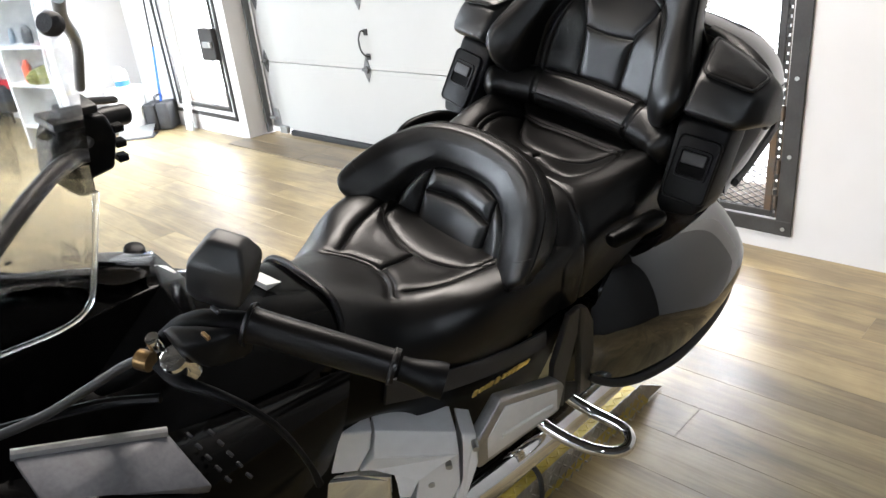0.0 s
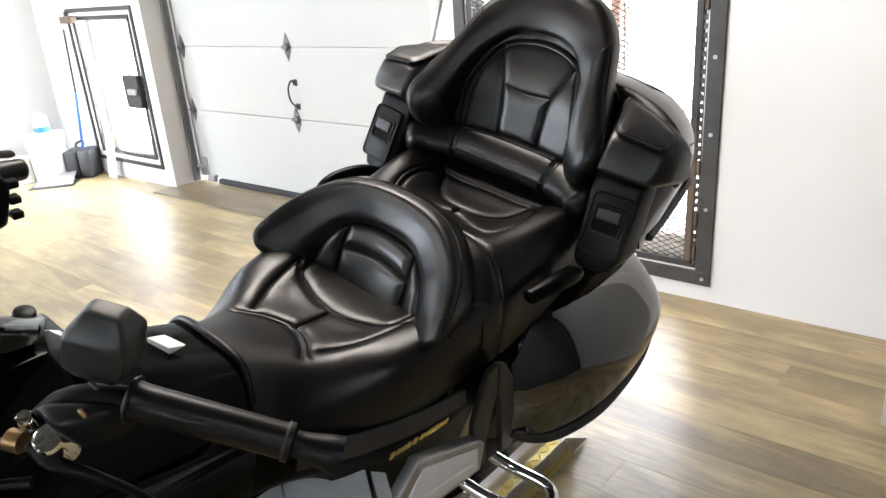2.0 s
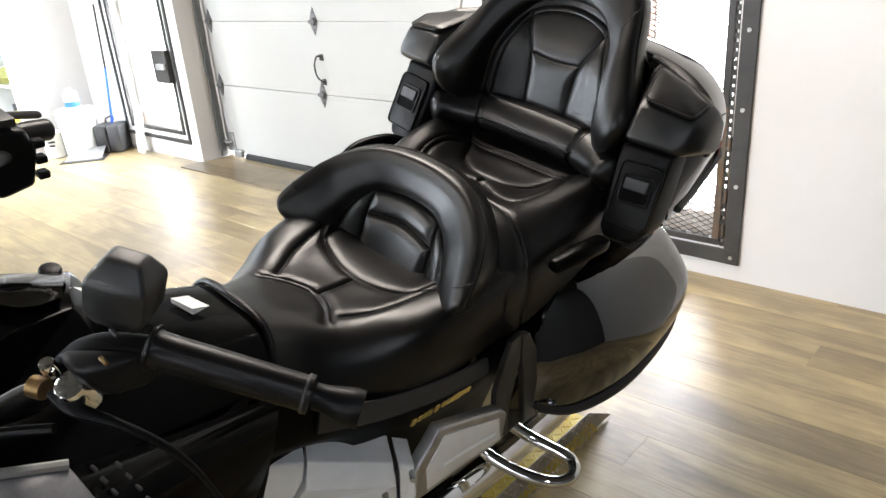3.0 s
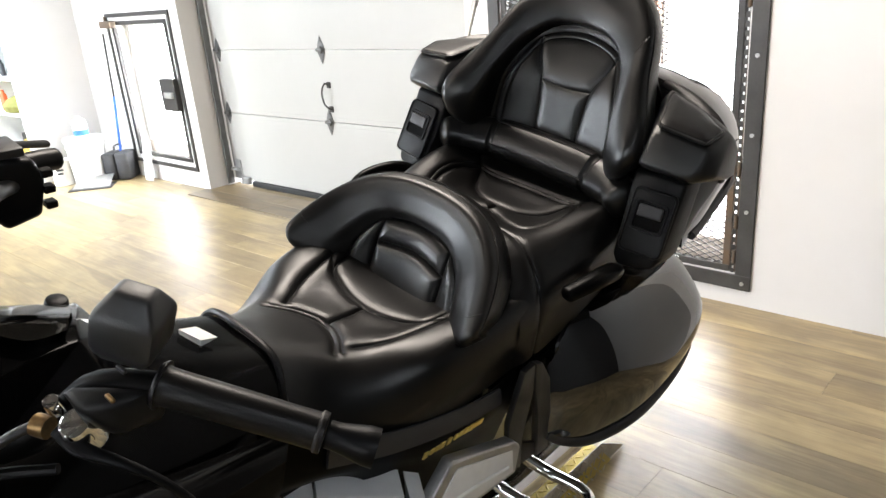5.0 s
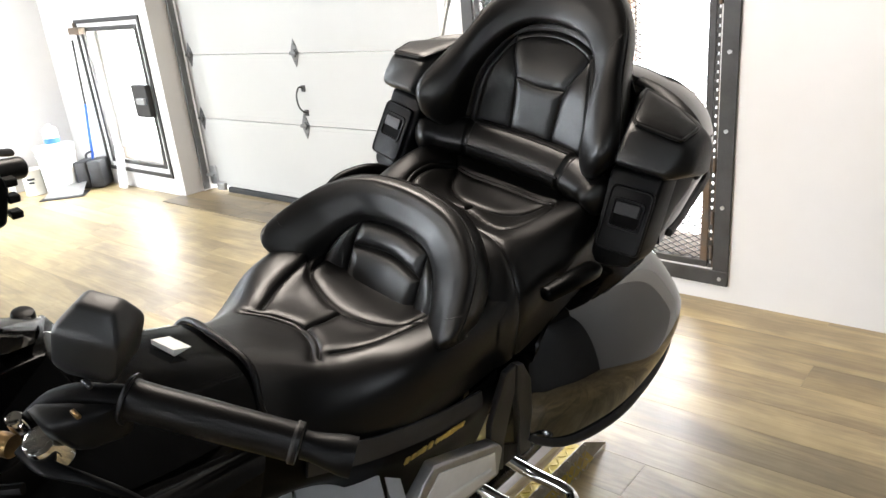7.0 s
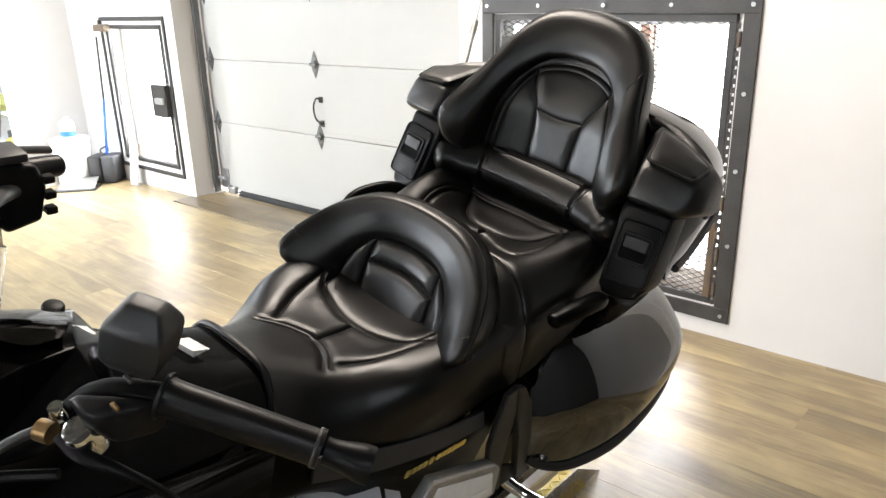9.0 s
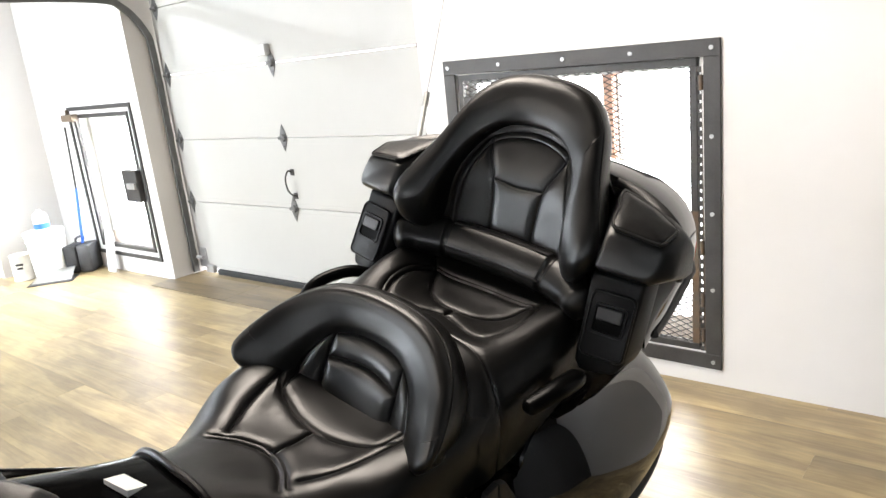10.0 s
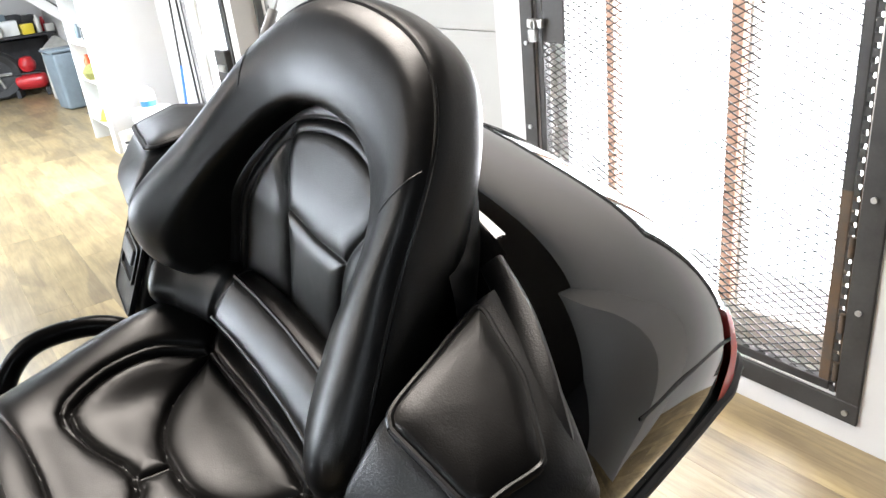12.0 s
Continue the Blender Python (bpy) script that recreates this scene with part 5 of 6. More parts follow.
hull(bm, [(sx * w, sy * d, z) for z, w, d in ((-.030, .018, .016), (-.016, .026, .024), (.018, .027, .025), (.038, .015, .011)) for sx in (-1, 1) for sy in (-1, 1)], .0045, 2)
bm.transform(frame_m)
housing = part("switch_housing", bm, HOUSING, bars, "black switch housing")
bm = BM()
hull(bm, [(.278, .318, 1.20), (.345, .372, 1.205), (.345, .385, 1.165), (.29, .33, 1.155), (.33, .34, 1.16), (.315, .318, 1.19), (.34, .35, 1.2)], .006, 2)
part("lower_housing", bm, PLASTIC, bars)
for p, r, mat in (((.327, .352, 1.224), .005, GREY_PLASTIC), ((.326, .340, 1.200), .004, BRASS)):
    bm = BM()
    box(bm, (p[0] - .006, p[1] - .002, p[2] - .002), (p[0] + .006, p[1] + .002, p[2] + .002), .001, 1)
    part("switch", bm, mat, housing)
bm = BM()
path = [(.285, .312, 1.158, .009, .005), (.310, .316, 1.150, .0075, .0045), (.338, .336, 1.140, .005, .0035), (.361, .360, 1.118, .004, .0032), (.378, .382, 1.083, .004, .0032), (.394, .398, 1.040, .004, .0032), (.402, .404, 1.012, .005, .0045)]
sweep(bm, path, (-.3, -.5, .8), 12, 50, 2.6)
lever = part("clutch_lever", bm, PLASTIC, bars, "black clutch lever")
bm = BM()
cyl(bm, (.292, .334, 1.140), (.300, .318, 1.170), .0175, 20, .014, .004)
part("pivot_bolt", bm, CHROME, bars, "chrome pivot bolt")
bm = BM()
cyl(bm, (.272, .318, 1.165), (.276, .312, 1.182), .008, 14, .007, .002)
part("banjo_bolt", bm, CHROME, bars)
bm = BM()
cyl(bm, (.268, .300, 1.158), (.280, .306, 1.158), .010, 14)
part("hose_collar", bm, BRASS, bars)
bm = BM()
tube(bm, [(.272, .305, 1.160), (.262, .285, 1.152), (.25, .255, 1.135), (.235, .21, 1.115), (.21, .15, 1.10), (.18, .08, 1.09)], .0048, 10)
part("clutch_hose", bm, HOUSING, bars, "dark grey clutch hose")
bm = BM()
tube(bm, [(.30, .30, 1.130), (.26, .26, 1.120), (.22, .2, 1.105), (.17, .1, 1.09)], .005, 8)
part("cable", bm, SATIN, bars)

# right handlebar: grip, brake lever and fluid reservoir
rbar = part("handlebar", tube(BM(), [(-.10, .26, 1.10), (-.19, .36, 1.125), (-.25, .43, 1.135), (-.30, .49, 1.125)], .012, 12), STEEL, bike, "dark steel handlebar")
bm = BM()
hull(bm, [(-.30 + x, y, z) for x in (-.028, .028) for y, z in ((.425, 1.10), (.43, 1.155), (.44, 1.175), (.50, 1.165), (.512, 1.13), (.50, 1.075), (.45, 1.065))], .008, 3)
rbar.location = (.023, .023, .002)
rh = part("switch_housing", bm, PLASTIC, rbar, "black brake fluid reservoir and switches")
bm = BM()
sweep(bm, [(-.30, .49, 1.148, .017, .017), (-.308, .515, 1.145, .017, .017), (-.316, .545, 1.140, .017, .017)], (0, 0, 1), 16, 20, round_ends=.008)
part("grip", bm, RUBBER, rbar, "black rubber grip")
bm = BM()
sweep(bm, [(-.285, .43, 1.165, .012, .006), (-.31, .46, 1.172, .010, .006), (-.35, .50, 1.16, .009, .006), (-.38, .56, 1.14, .009, .006)], (0, 0, 1), 10, 24)
part("brake_lever", bm, PLASTIC, rbar)
bm = BM()
box(bm, (-.33, .435, 1.172), (-.272, .49, 1.186), .004, 2)
part("reservoir_cap", bm, HOUSING, rh)
for z in (1.09, 1.115, 1.14):
    bm = BM()
    box(bm, (-.285, .505, z - .006), (-.268, .522, z + .006), .002, 1)
    part("switch", bm, PLASTIC, rh)

# windshield: a bent clear sheet with a dull edge
edge = [(.295, .15, 1.245), (.300, .187, 1.250), (.300, .235, 1.250), (.300, .258, 1.262), (.301, .268, 1.295), (.304, .280, 1.36), (.300, .285, 1.45), (.285, .275, 1.56), (.25, .26, 1.66)]
rows_ = []
for f in np.linspace(0, 1, 12):
    k = math.cos(f * math.pi / 2)
    rows_.append([(x * k, y - .30 * (1 - k) ** .8 * .9, z + .03 * (1 - k)) for x, y, z in edge])
ws = rows_
mirror_rows = [[(-x, y, z) for x, y, z in r] for r in ws[-2::-1]]
bm = grid(BM(), ws + mirror_rows)
bmesh.ops.solidify(bm, geom=bm.faces[:], thickness=.003)
shield = part("windshield", bm, WINDSHIELD, bike, "clear acrylic windshield")
shield.visible_shadow = False
for sd in (1, -1):
    bm = BM()
    tube(bm, [(sd * x, y, z) for x, y, z in edge[:6]], .0022, 8, 60)
    part("edge", bm, EDGE_PLASTIC, shield)
mount_path = [(.302, .285, 1.44), (.345, .272, 1.485), (.390, .250, 1.515), (.422, .238, 1.536)]
bm = tube(BM(), mount_path, .0035, 10)
mount = part("accessory_mount", bm, ALLOY, bike, "pale grey clamp arm with two dark knobs")
for p in ((.433, .228, 1.527), (.422, .238, 1.556)):
    bm = BM()
    revolve(bm, [(0, -.005), (.0045, -.005), (.0062, -.002), (.0062, .002), (.0045, .005), (0, .005)], 18)
    bm.transform(Matrix.Translation(p) @ Euler((0.9, 0.9, 0)).to_matrix().to_4x4())
    part("knob", bm, GREY_PLASTIC, mount, "dark grey knob")
# fairing shoulders, reaching back to the engine covers
net = [
    [(.160, .655, .86), (.180, .635, .865), (.205, .61, .85), (.216, .59, .81), (.215, .56, .745)],
    [(.20, .42, .95), (.235, .42, .955), (.270, .40, .93), (.285, .38, .87), (.275, .36, .76)],
    [(.21, .26, 1.01), (.275, .26, 1.015), (.325, .24, .985), (.345, .22, .91), (.335, .20, .78)],
    [(.21, .10, 1.06), (.30, .08, 1.06), (.37, .05, 1.02), (.40, .02, .93), (.395, .0, .79)],
    [(.20, -.08, 1.13), (.30, -.11, 1.12), (.38, -.16, 1.06), (.42, -.20, .96), (.42, -.22, .82)],
    [(.0, -.32, 1.18), (.2, -.35, 1.16), (.33, -.39, 1.09), (.38, -.42, .98), (.38, -.44, .84)],
]
for s in (1, -1):
    q = [[(s * x, y, z) for x, y, z in r] for r in net]
    part("fairing", grid(BM(), sheet(q, 40, 40, False)), DEEP_GLOSS, bike, "glossy black front fairing")

# silver pocket lid on the fairing's shoulder, with vent slots beside it
def fairing_lid(sd):
    quad = [V((sd * x, y, z)) for x, y, z in ((.185, .19, 1.035), (.235, .325, 1.008), (.303, .335, .972), (.255, .19, 1.025))]
    up = V((sd * .45, -.10, .85)).normalized()
    bm = BM()
    hull(bm, [p + up * .016 for p in quad] + [p - up * .014 for p in quad], .004, 2)
    lid = part("fairing_lid", bm, DULL_SILVER, bike, "silver painted fairing pocket lid")
    bm = BM()
    a, b = quad[0], quad[1]
    tube(bm, [a + up * .016, a.lerp(b, .5) + up * .017, b + up * .016], .006, 8)
    part("rim", bm, ALLOY, lid)
    for k in range(5):
        for j in range(2):
            bm = BM()
            p = V((sd * .247, .345, 1.004)).lerp(V((sd * .315, .358, .962)), (k + .4 * j) / 5) + V((0, .022 * j, -.004 * j))
            box(bm, (-.0045, -.002, -.002), (.0045, .002, .002), .001, 1, pose(*p, 10, sd * 28, 20 * sd))
            part("vent_slot", bm, GREY_PLASTIC, lid)


both(fairing_lid)

# ---------------------------------------------------------------- bike stand: tread-plate platform
stand = thing("bike_stand", "low tread-plate platform with yellow painted top under the motorcycle", "motorcycle lift", pose(-1.137, 0.9, 0))
inv = Matrix.Translation((1.137, -0.9, 0))


def stand_part(name, bm, mat, label="", smooth=False):
    bm.transform(inv)
    return part(name, bm, mat, stand, label, smooth)


bm = BM()
hull(bm, [(-1.36, -.6, .004), (-.914, -.6, .004), (-1.36, -.6, .095), (-.914, -.6, .095), (-1.36, 1.72, .095), (-.914, 1.72, .095), (-1.36, 1.80, .004), (-.914, 1.80, .004)])
stand_part("platform", bm, YELLOW_PLATE, "yellow painted tread plate")
# sloping bare side plate with a pointed rear end, lying 2 mm proud of the platform
bm = BM()
side = [(-.914, -.6, .096), (-.905, -.6, .004), (-.925, 1.89, .004), (-.914, 1.74, .096)]
up = V((1, 0, .1)) * .002
vs = [bm.verts.new(V(p) + up) for p in side] + [bm.verts.new(V(p) + up * 2) for p in side]
for f in ((0, 1, 2, 3), (7, 6, 5, 4), (0, 4, 5, 1), (1, 5, 6, 2), (2, 6, 7, 3), (3, 7, 4, 0)):
    bm.faces.new([vs[i] for i in f])
stand_part("side_plate", bm, BARE_PLATE, "bare tread-plate side flange")


def studs(name, mat, origin, du, dv, n, nu, nv, su, sv, keep):
    """Raised lozenges in the crossed pattern of tread plate, as one joined relief."""
    verts, faces = [], []
    for i in range(nu):
        for j in range(nv):
            c = origin + du * (i + .5) * su + dv * (j + .5) * sv
            if not keep(c):
                continue
            a = radians(45 if (i + j) % 2 else -45)
            p, q = du * math.cos(a) + dv * math.sin(a), dv * math.cos(a) - du * math.sin(a)
            k = len(verts)
            L, W, H = .0135, .0038, .0022
            verts += [c + p * L, c + q * W, c - p * L, c - q * W, c + p * L * .5 + n * H, c - p * L * .5 + n * H]
            faces += [(k, k + 1, k + 4), (k + 1, k + 5, k + 4), (k + 1, k + 2, k + 5), (k + 2, k + 3, k + 5), (k + 3, k + 4, k + 5), (k + 3, k, k + 4)]
    me = bpy.data.meshes.new(name)
    me.from_pydata([inv @ v for v in verts], [], faces)
    me.materials.append(mat)
    ob = new(name, me)
    ob.parent = stand
    ob["kind"] = "stuff"


studs("tread_studs", YELLOW_PLATE, V((-1.35, 0.2, .0952)), V((1, 0, 0)), V((0, 1, 0)), V((0, 0, 1)), 19, 66, .0228, .0228, lambda c: c.x < -.92 and c.y < 1.71)
sl = V((.009, 0, -.092)).normalized()
studs("flange_studs", BARE_PLATE, V((-.914, 0.2, .096)) + up * 2, sl, V((0, 1, 0)), V((1, 0, .1)), 4, 70, .0225, .0228, lambda c: c.y < 1.74)
# black tie-down bracket and wheel chock on the platform
bm = BM()
tube(bm, [(-.99, 1.20, .10), (-.955, 1.205, .16), (-.91, 1.21, .165), (-.885, 1.22, .12), (-.885, 1.22, .03)], .007, 8)
stand_part("tie_down_hook", bm, STEEL, "black bent tie-down hook", True)
bm = BM()
hull(bm, [(-1.06, 1.10, .097), (-.99, 1.10, .097), (-1.06, 1.24, .097), (-.99, 1.24, .097), (-1.05, 1.13, .15), (-1.0, 1.13, .15), (-1.05, 1.21, .15), (-1.0, 1.21, .15)], .008, 2)
stand_part("chock", bm, STEEL)
bm = BM()
tube(bm, [(-.86, .93, .33), (-.80, .935, .20), (-.755, .94, .03)], .014, 10)
hull(bm, [(x, y, z) for x in (-.80, -.715) for y in (.90, .98) for z in (.002, .014)], .003, 1)
stand_part("side_prop", bm, STEEL, "black prop leg", True)


# ---------------------------------------------------------------- corner by the small gate
def bucket(x, y):
    b = thing("bucket", "white plastic five-gallon bucket with a lid", "bucket", pose(x, y, 0))
    bm = BM()
    revolve(bm, [(.0, .002), (.128, .002), (.130, .006), (.142, .30), (.150, .305), (.150, .318), (.143, .322), (.145, .345), (.152, .348), (.152, .36), (.0, .361)], 32)
    part("tub", bm, WHITE_PLASTIC, b)
    bm = BM()
    revolve(bm, [(.0, .362), (.15, .362), (.157, .366), (.157, .378), (.150, .384), (.0, .385)], 32)
    part("lid", bm, WHITE_PLASTIC, b)
    return b


bucket(-6.36, 2.70)
jug = thing("jug", "clear plastic jug with a blue label on the bucket lid", "jug", pose(-6.33, 2.69, .386))
bm = BM()
revolve(bm, [(.0, 0), (.055, 0), (.058, .008), (.058, .12), (.045, .145), (.020, .155), (.020, .17), (.0, .17)], 24)
part("bottle", bm, WHITE_PLASTIC, jug)
bm = BM()
revolve(bm, [(.0592, .02), (.0592, .065), (.0585, .0652), (.0585, .0198)], 24)
part("label", bm, BLUE, jug, "blue paper label")
can = thing("paint_can", "pale tin can with dark lettering beside the bucket", "can", pose(-6.50, 2.53, 0))
bm = BM()
revolve(bm, [(.0, .001), (.078, .001), (.082, .006), (.080, .01), (.080, .20), (.083, .205), (.083, .212), (.075, .214), (.0, .211)], 28)
part("tin", bm, CARD, can)
for k, (w, z) in enumerate(((.06, .13), (.045, .10))):
    bm = BM()
    a0 = radians(-35)
    pts = [[(.0806 * math.cos(a0 + f * w / .08), .0806 * math.sin(a0 + f * w / .08), zz) for f in np.linspace(-.5, .5, 7)] for zz in (z, z + .018)]
    grid(bm, pts)
    part("print_bar", bm, DARK, can)
case = thing("tool_case", "black plastic tool case standing under the gate", "tool case", pose(-6.20, 2.90, 0, 0, 0, 38))
for sx in (-.058, .058):
    bm = BM()
    box(bm, (sx - .055, -.10, .004), (sx + .055, .10, .23), .016, 3)
    part("half_shell", bm, DARK, case)
bm = BM()
tube(bm, [(0, -.06, .25), (0, -.055, .28), (0, 0, .288), (0, .055, .28), (0, .06, .25)], .010, 8)
part("handle", bm, DARK, case)
tray = thing("drip_tray", "flat black tray lying on the floor", "tray", pose(-6.14, 2.60, 0, 0, 0, 50))
bm = BM()
box(bm, (-.17, -.10, .002), (.17, .10, .008), .002, 1)
part("base", bm, DARK, tray)
bm = BM()
hull(bm, [(-.15, -.05, .009), (.15, -.05, .009), (-.13, .13, .06), (.15, .13, .075), (-.13, .13, .055), (.15, .13, .07)], .002, 1)
part("lid", bm, GALV, tray)
broom = thing("broom", "blue-handled broom leaning in the corner", "broom", pose(-6.24, 2.955, 0))
bm = BM()
tube(bm, [(-.005, -.035, .03), (.03, -.012, .40), (.062, .005, .68)], .011, 10)
part("handle", bm, BLUE, broom, "blue plastic lower handle")
bm = BM()
tube(bm, [(.062, .005, .68), (.065, .03, 1.18)], .009, 10)
part("upper_handle", bm, STEEL, broom)
bm = BM()
box(bm, (-.05, -.065, .002), (.09, -.005, .06), .006, 2)
part("brush", bm, DARK, broom)
slat = thing("white_board", "white board offcut leaning on the gate", "board", pose(-5.86, 2.955, 0, -7, 0, 0))
bm = BM()
box(bm, (-.055, -.01, .004), (.055, .008, .33), .003, 1)
part("board", bm, WHITE_PLASTIC, slat)

# ---------------------------------------------------------------- shelving and store beyond
shelf = thing("shelving", "white open shelving crowded with cans and tools", "shelving", pose(-7.30, 2.46, 0))
for x in (-.33, .40):
    bm = BM()
    box(bm, (x, 0, 0.002), (x + .035, .36, 1.75), .002, 1)
    part("upright", bm, WHITE_PLASTIC, shelf)
for z in (.20, .555, .86, 1.225, 1.55, 1.72):
    bm = BM()
    box(bm, (-.295, .002, z), (.40, .358, z + .028), .002, 1)
    part("shelf", bm, WHITE_PLASTIC, shelf)
bm = BM()
box(bm, (-.33, .362, .002), (.435, .372, 1.75))
part("back_panel", bm, GREY_BIN, shelf)
rng = random.Random(11)


def shelf_item(kind, x, y, z, s, mat, label):
    it = thing(kind, label, kind.replace("_", " "), pose(x, y, z))
    bm = BM()
    if kind == "spray_can":
        revolve(bm, [(0, 0.001), (.030 * s, .001), (.031 * s, .14 * s), (.018 * s, .16 * s), (.014 * s, .19 * s), (0, .19 * s)], 14)
    elif kind == "cap":
        revolve(bm, [(.10 * s, .002), (.085 * s, .012), (.078 * s, .05 * s), (.055 * s, .085 * s), (0, .10 * s)], 18)
    elif kind == "rag":
        revolve(bm, [(0, .001), (.10 * s, .004), (.115 * s, .04 * s), (.08 * s, .085 * s), (.04 * s, .10 * s), (0, .11 * s)], 12)
        for v in bm.verts:
            v.co += V((rng.uniform(-1, 1), rng.uniform(-1, 1), rng.uniform(0, 1))) * .012
    else:
        box(bm, (-.08 * s, -.06 * s, .001), (.08 * s, .06 * s, .11 * s), .006, 2)
    part("body", bm, mat, it)


for k in range(7):
    shelf_item("spray_can", -7.54 + .09 * k, 2.54 + .05 * (k % 3), .889, rng.uniform(.5, .85), rng.choice((TIN, DARK, WHITE_PLASTIC, GREY_BIN)), "small spray can on a white shelf")
shelf_item("rag", -7.10, 2.56, .584, 1.3, OLIVE, "crumpled olive cloth on a white shelf")
shelf_item("spray_can", -7.40, 2.53, .584, .95, ORANGE, "orange spray can on a white shelf")
shelf_item("rag", -7.24, 2.62, .584, 1.1, YELLOW, "yellow cloth on a white shelf")
shelf_item("cap", -7.12, 2.56, .229, 1.2, YELLOW, "yellow plastic cap on a white shelf")
shelf_item("box", -7.02, 2.68, .229, 1.5, DARK, "black box on a white shelf")
shelf_item("box", -7.35, 2.68, .229, 1.2, DARK, "black box on a white shelf")
shelf_item("rag", -7.30, 2.60, 1.254, 1.3, YELLOW, "yellow cloth on a white shelf")

bin_ = thing("storage_bin", "tall grey plastic bin standing on the floor", "bin", pose(-9.70, 2.72, 0, 0, 0, 8))
bm = BM()
hull(bm, [(sx * .17, sy * .15, .004) for sx in (-1, 1) for sy in (-1, 1)] + [(sx * .21, sy * .18, .63) for sx in (-1, 1) for sy in (-1, 1)], .03, 3)
part("body", bm, GREY_BIN, bin_)
bm = BM()
hull(bm, [(sx * .22, sy * .19, z) for sx in (-1, 1) for sy in (-1, 1) for z in (.635, .665)], .012, 2)
part("lid", bm, GREY_BIN, bin_)
mach = thing("shop_machine", "red and black machine on short legs beside the grey bin", "machine", pose(-9.02, 2.84, 0, 0, 0, 20))
bm = BM()
hull(bm, [(sx * .15, sy * .12, .16) for sx in (-1, 1) for sy in (-1, 1)] + [(sx * .11, sy * .10, .44) for sx in (-1, 1) for sy in (-1, 1)], .03, 3)
part("body", bm, DARK, mach)
bm = BM()
sweep(bm, [(-.13, 0, .42, .055, .055), (0, 0, .43, .06, .06), (.13, 0, .42, .05, .05)], (0, 0, 1), 18, 18, round_ends=.02)
part("motor", bm, RED, mach)
for a in (0.4, 2.5, 4.6):
    bm = BM()
    tube(bm, [(.08 * math.cos(a), .08 * math.sin(a), .18), (.17 * math.cos(a), .17 * math.sin(a), .012)], .012, 8)
    part("leg", bm, DARK, mach)
bm = BM()
tube(bm, [(-.12, .10, .40), (-.14, .12, .62), (0, .12, .68), (.14, .12, .62), (.12, .10, .40)], .011, 8)
part("handle", bm, GALV, mach)
comp = thing("compressor", "red air compressor on the floor of the store", "compressor", pose(-11.35, 2.52, 0, 0, 0, 70))
bm = BM()
sweep(bm, [(-.14, 0, .19, .10, .10), (0, 0, .19, .105, .105), (.14, 0, .19, .10, .10)], (0, 0, 1), 20, 20, round_ends=.06)
part("tank", bm, RED, comp)
bm = BM()
revolve(bm, [(0, .30), (.07, .315), (.105, .38), (.105, .42), (.07, .49), (0, .505)], 20)
part("motor", bm, RED, comp)
bm = BM()
box(bm, (-.16, -.09, .285), (.16, .09, .30), .003, 1)
part("base_plate", bm, DARK, comp)
for sx in (-.2, .16):
    bm = BM()
    box(bm, (sx, -.12, .002), (sx + .05, .12, .10), .004, 1)
    part("foot", bm, DARK, comp)
bench = thing("workbench", "dark workbench heaped with boxes and tools", "workbench", pose(-12.05, 2.3, 0, 0, 0, 90))
bm = BM()
box(bm, (-.9, -.35, .70), (.72, .35, .735), .006, 1)
part("top", bm, DARK, bench)
for sx in (-.85, .62):
    for sy in (-.32, .25):
        bm = BM()
        box(bm, (sx, sy, .002), (sx + .07, sy + .07, .698))
        part("leg", bm, DARK, bench)
# dark box added to darken the space under the bench
bm = BM()
box(bm, (-.78, .05, .06), (.60, .32, .66), .01, 1)
part("dark_infill", bm, DARK, bench)
HEAP = (("box", 2.06, 1.6, DARK, "black"), ("box", 2.30, 1.3, CARD, "pale"), ("box", 2.50, 1.7, WHITE_PLASTIC, "white"), ("box", 2.70, 1.2, YELLOW, "yellow"),
        ("rag", 2.60, 1.0, OLIVE, "olive"), ("spray_can", 2.84, 1.2, TIN, "tin"), ("spray_can", 2.92, 1.0, RED, "red"), ("box", 2.97, 0.9, TIN, "tin"))
for k, (kind, y, sc, mat, word) in enumerate(HEAP):
    shelf_item(kind, -11.92 + .13 * (k % 2), y, .737, sc, mat, word + " " + kind.replace("_", " ") + " heaped on the dark workbench")
for k, (kind, y, sc, mat, word) in enumerate(HEAP[:5]):
    shelf_item("box", -12.25, y + .07, .737, 2.6 - .2 * k, (DARK, GREY_BIN, DARK, STEEL, GREY_BIN)[k], ("black", "grey", "black", "dark steel", "grey")[k] + " box at the back of the dark workbench")
crate = thing("crate", "pale card crate leaning by the grey bin", "crate", pose(-10.55, 2.80, 0, 0, 0, 15))
bm = BM()
box(bm, (-.16, -.14, .003), (.16, .14, .62), .01, 2)
part("body", bm, CARD, crate)
bm = BM()
hull(bm, [(-.14, -.12, .625), (.14, -.12, .625), (-.14, .12, .625), (.14, .12, .625), (-.02, 0, .76), (.08, .05, .72)], .01, 1)
part("crumpled_film", bm, TIN, crate, "crumpled silver film")
tyre = thing("tyre", "black tyre on a silver rim standing before the bench", "tyre", pose(-11.45, 2.16, 0, 0, 0, 80))
bm = BM()
rings = [[((r) * math.cos(2 * math.pi * j / 40), d, .31 + r * math.sin(2 * math.pi * j / 40)) for j in range(40)] for r, d in ((.19, -.07), (.27, -.09), (.305, -.06), (.31, 0), (.305, .06), (.27, .09), (.19, .07), (.19, -.07))]
grid(bm, rings, True)
part("rubber", bm, SEAL, tyre)
bm = BM()
cyl(bm, (0, -.05, .31), (0, .05, .31), .188, 30)
part("rim", bm, DARK, tyre)
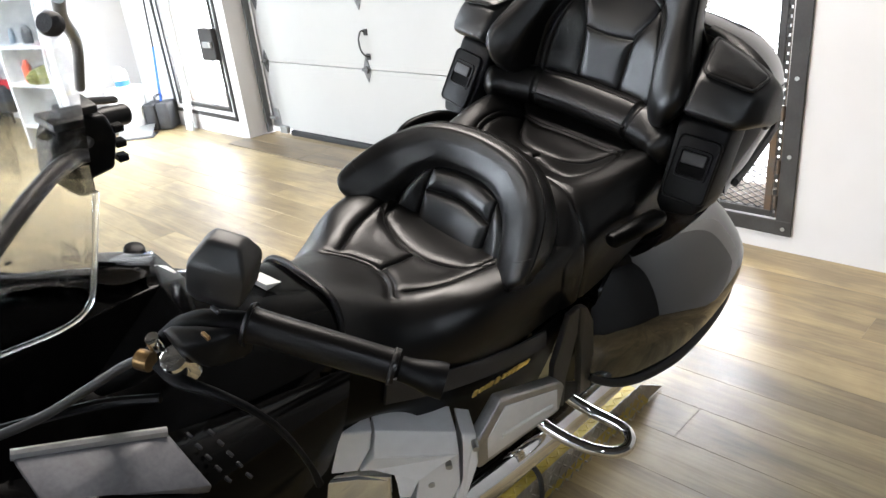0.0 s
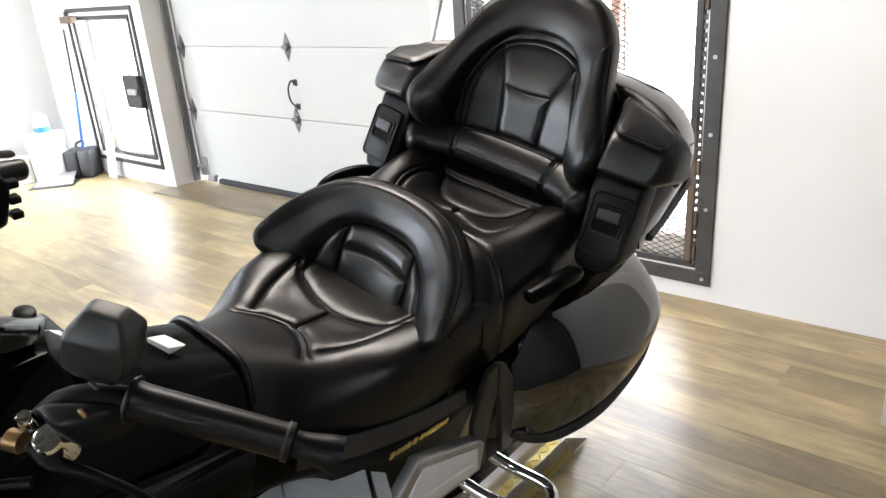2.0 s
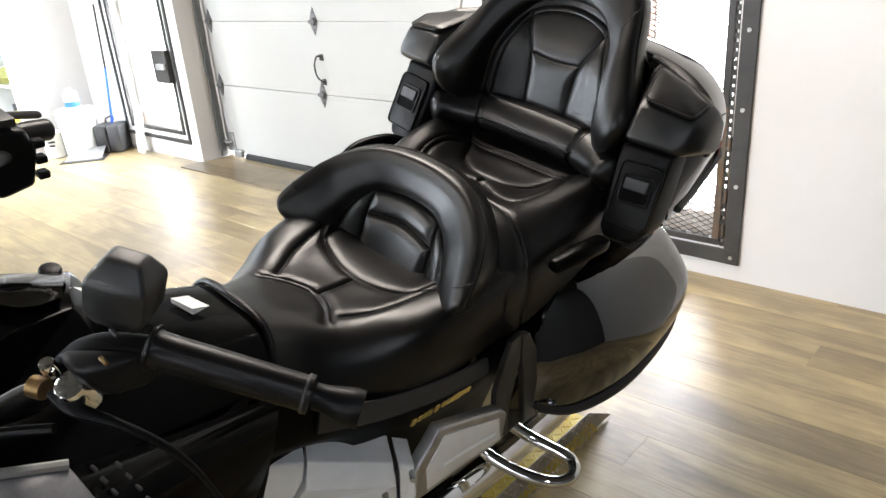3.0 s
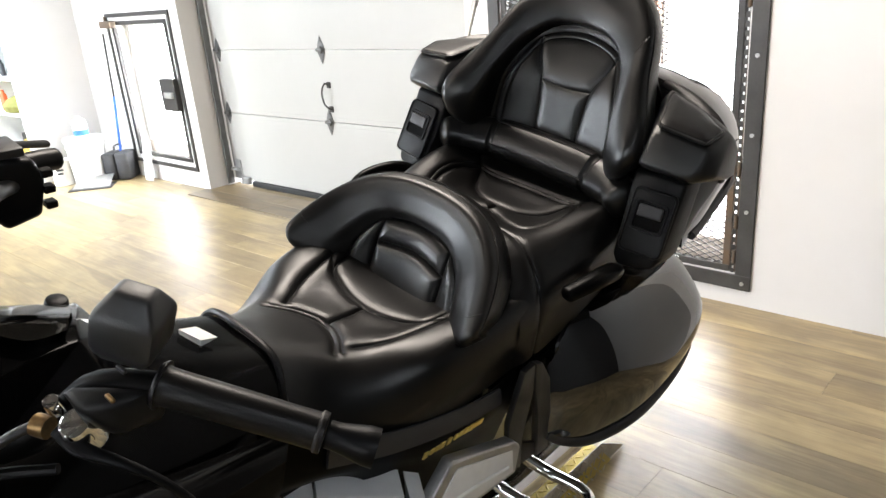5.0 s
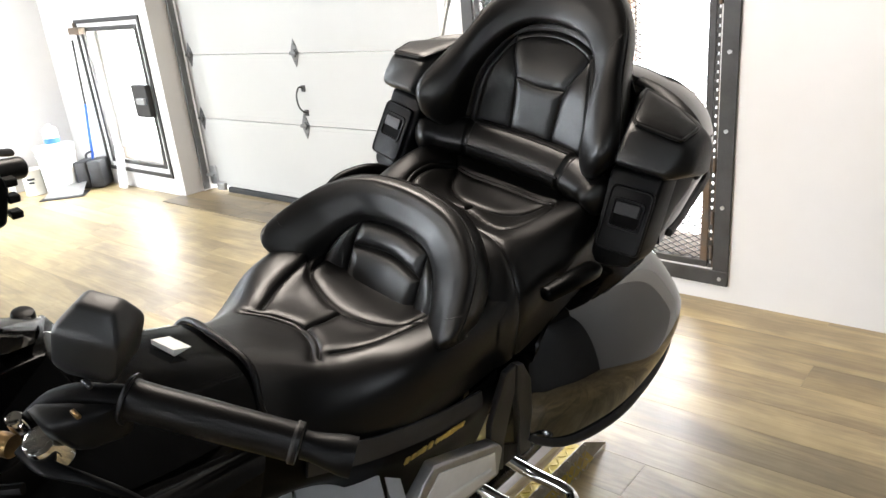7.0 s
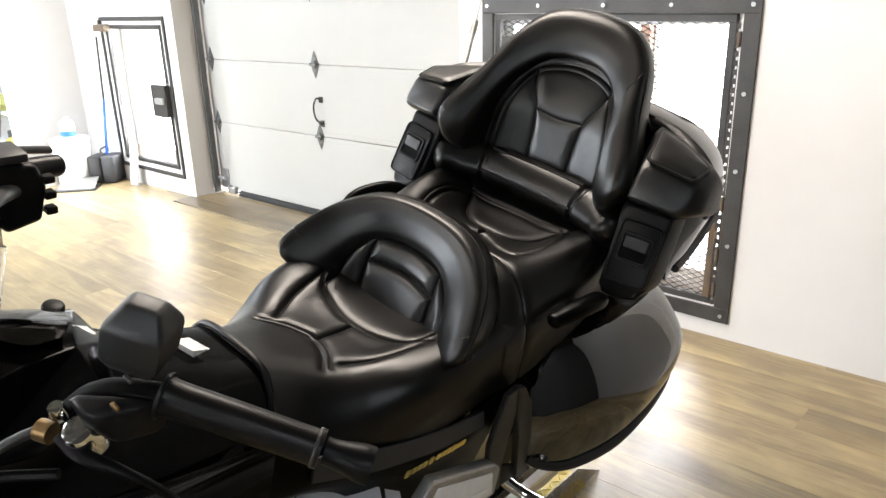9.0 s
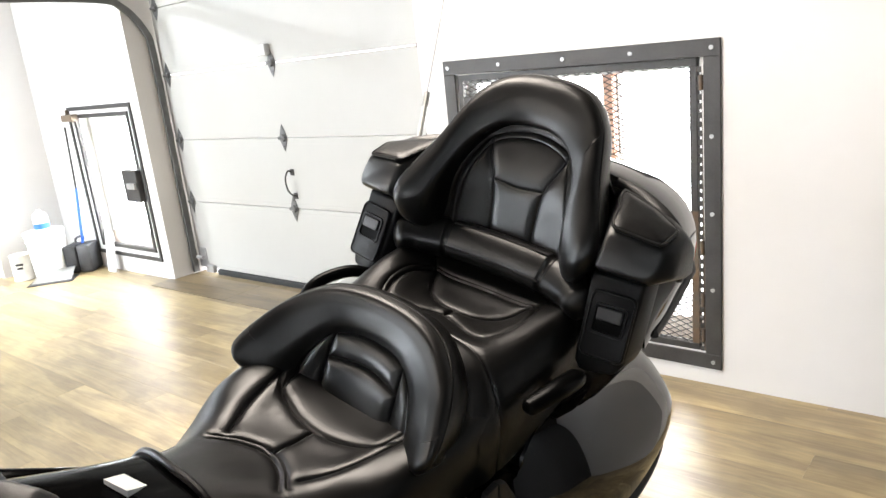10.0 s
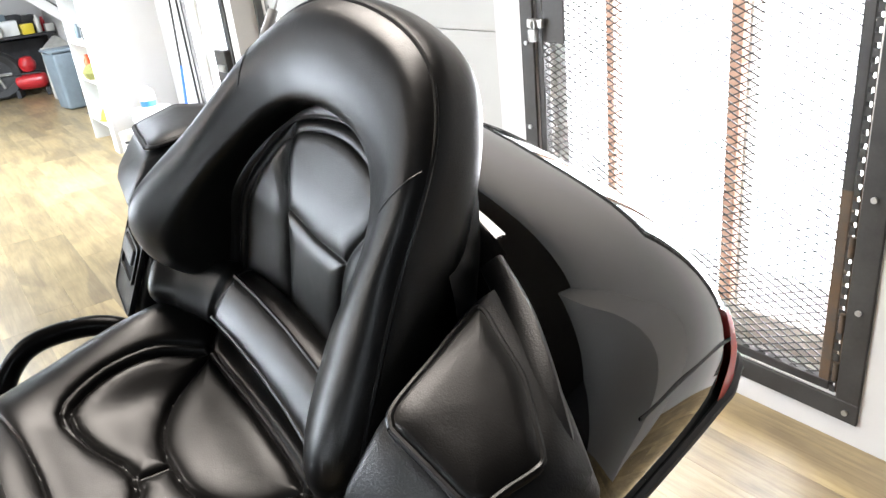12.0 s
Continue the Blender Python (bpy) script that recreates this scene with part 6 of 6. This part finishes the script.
for k in range(5):
    bm = BM()
    a = 2 * math.pi * k / 5
    tube(bm, [(.03 * math.cos(a), -.058, .31 + .03 * math.sin(a)), (.17 * math.cos(a), -.056, .31 + .17 * math.sin(a))], .022, 8)
    part("spoke", bm, GALV, tyre)
# white stringer slanting down behind the bin
beam = thing("stair_stringer", "white painted stair stringer slanting down to the store wall", "stair stringer", pose(-10.35, 3.02, .85))
bm = BM()
hull(bm, [(x, y, z) for x in (-.03, .03) for y, z in ((.02, -.06), (.02, .10), (-1.9, 1.79), (-1.9, 1.62))], .004, 1)
part("beam", bm, WALL, beam)
bm = BM()
hull(bm, [(x, y, z) for x in (.031, .040) for y, z in ((.01, .10), (.01, .125), (-1.9, 1.815), (-1.9, 1.79))])
part("edge_strip", bm, STEEL, beam)

# ---------------------------------------------------------------- plank floor
bm = BM()
box(bm, (-12.75, -3.35, -0.12), (2.75, 3.30, -0.0035))
floor = tagged(finish("floor", bm, SUBFLOOR, smooth=False), "worn wood-look vinyl plank floor", "floor", kind="structure")
PW, PL, GAP = 0.162, 1.22, 0.0004


def plank_mesh(length, mat):
    bm = BM()
    box(bm, (0, GAP / 2, -0.003), (length - GAP, PW - GAP / 2, 0.0), 0.0004, 1)
    me = bpy.data.meshes.new("plank")
    bm.to_mesh(me)
    bm.free()
    me.materials.append(mat)
    return me


PLANK = plank_mesh(PL, WOOD)
rng = random.Random(4)
rest = BM()
row = -36
y0 = 2.503 - 36 * PW
while y0 + PW < 3.245:
    shift = rng.choice((0.0, 0.41, 0.74, 0.98)) + rng.uniform(-0.08, 0.08)
    x = -12.7 + shift - PL
    if abs(y0 - 2.503) < 0.01:
        x = -0.534 - PL * 12
    if abs(y0 - (2.503 - PW)) < 0.01:
        x = -0.534 - PL * 12 + 0.45
    while x < 2.6:
        mid = x + PL / 2
        near = -7.0 < mid < 0.6 and y0 > 0.1
        behind = y0 > 3.03 and not -5.05 < mid < -2.4
        if near and not behind:
            p = new("plank", PLANK)
            p.location = (x, y0, 0)
            p.parent = floor
        elif x > -12.6 and y0 > -3.2 and not behind:
            box(rest, (x, y0 + GAP / 2, -0.003), (min(x + PL - GAP, 2.6), y0 + PW - GAP / 2, 0.0))
        x += PL
    y0 += PW
    row += 1
me = bpy.data.meshes.new("far_planks")
rest.to_mesh(me)
rest.free()
me.materials.append(WOOD)
ob = new("far_planks", me)
ob.parent = floor
ob["kind"] = "stuff"
# darker threshold boards before the sectional door
bm = BM()
mat_ob = thing("threshold_mat", "dark wood-look threshold boards before the sectional door", "floor mat", pose(-5.1, 2.86, 0))
for k in range(2):
    for j in range(3):
        bm = BM()
        box(bm, (0.9 * j, k * 0.162 + 0.001, 0.0005), (0.9 * j + 0.898, k * 0.162 + 0.161, 0.006), 0.001, 1)
        part("board", bm, WOOD_MAT, mat_ob, smooth=False)
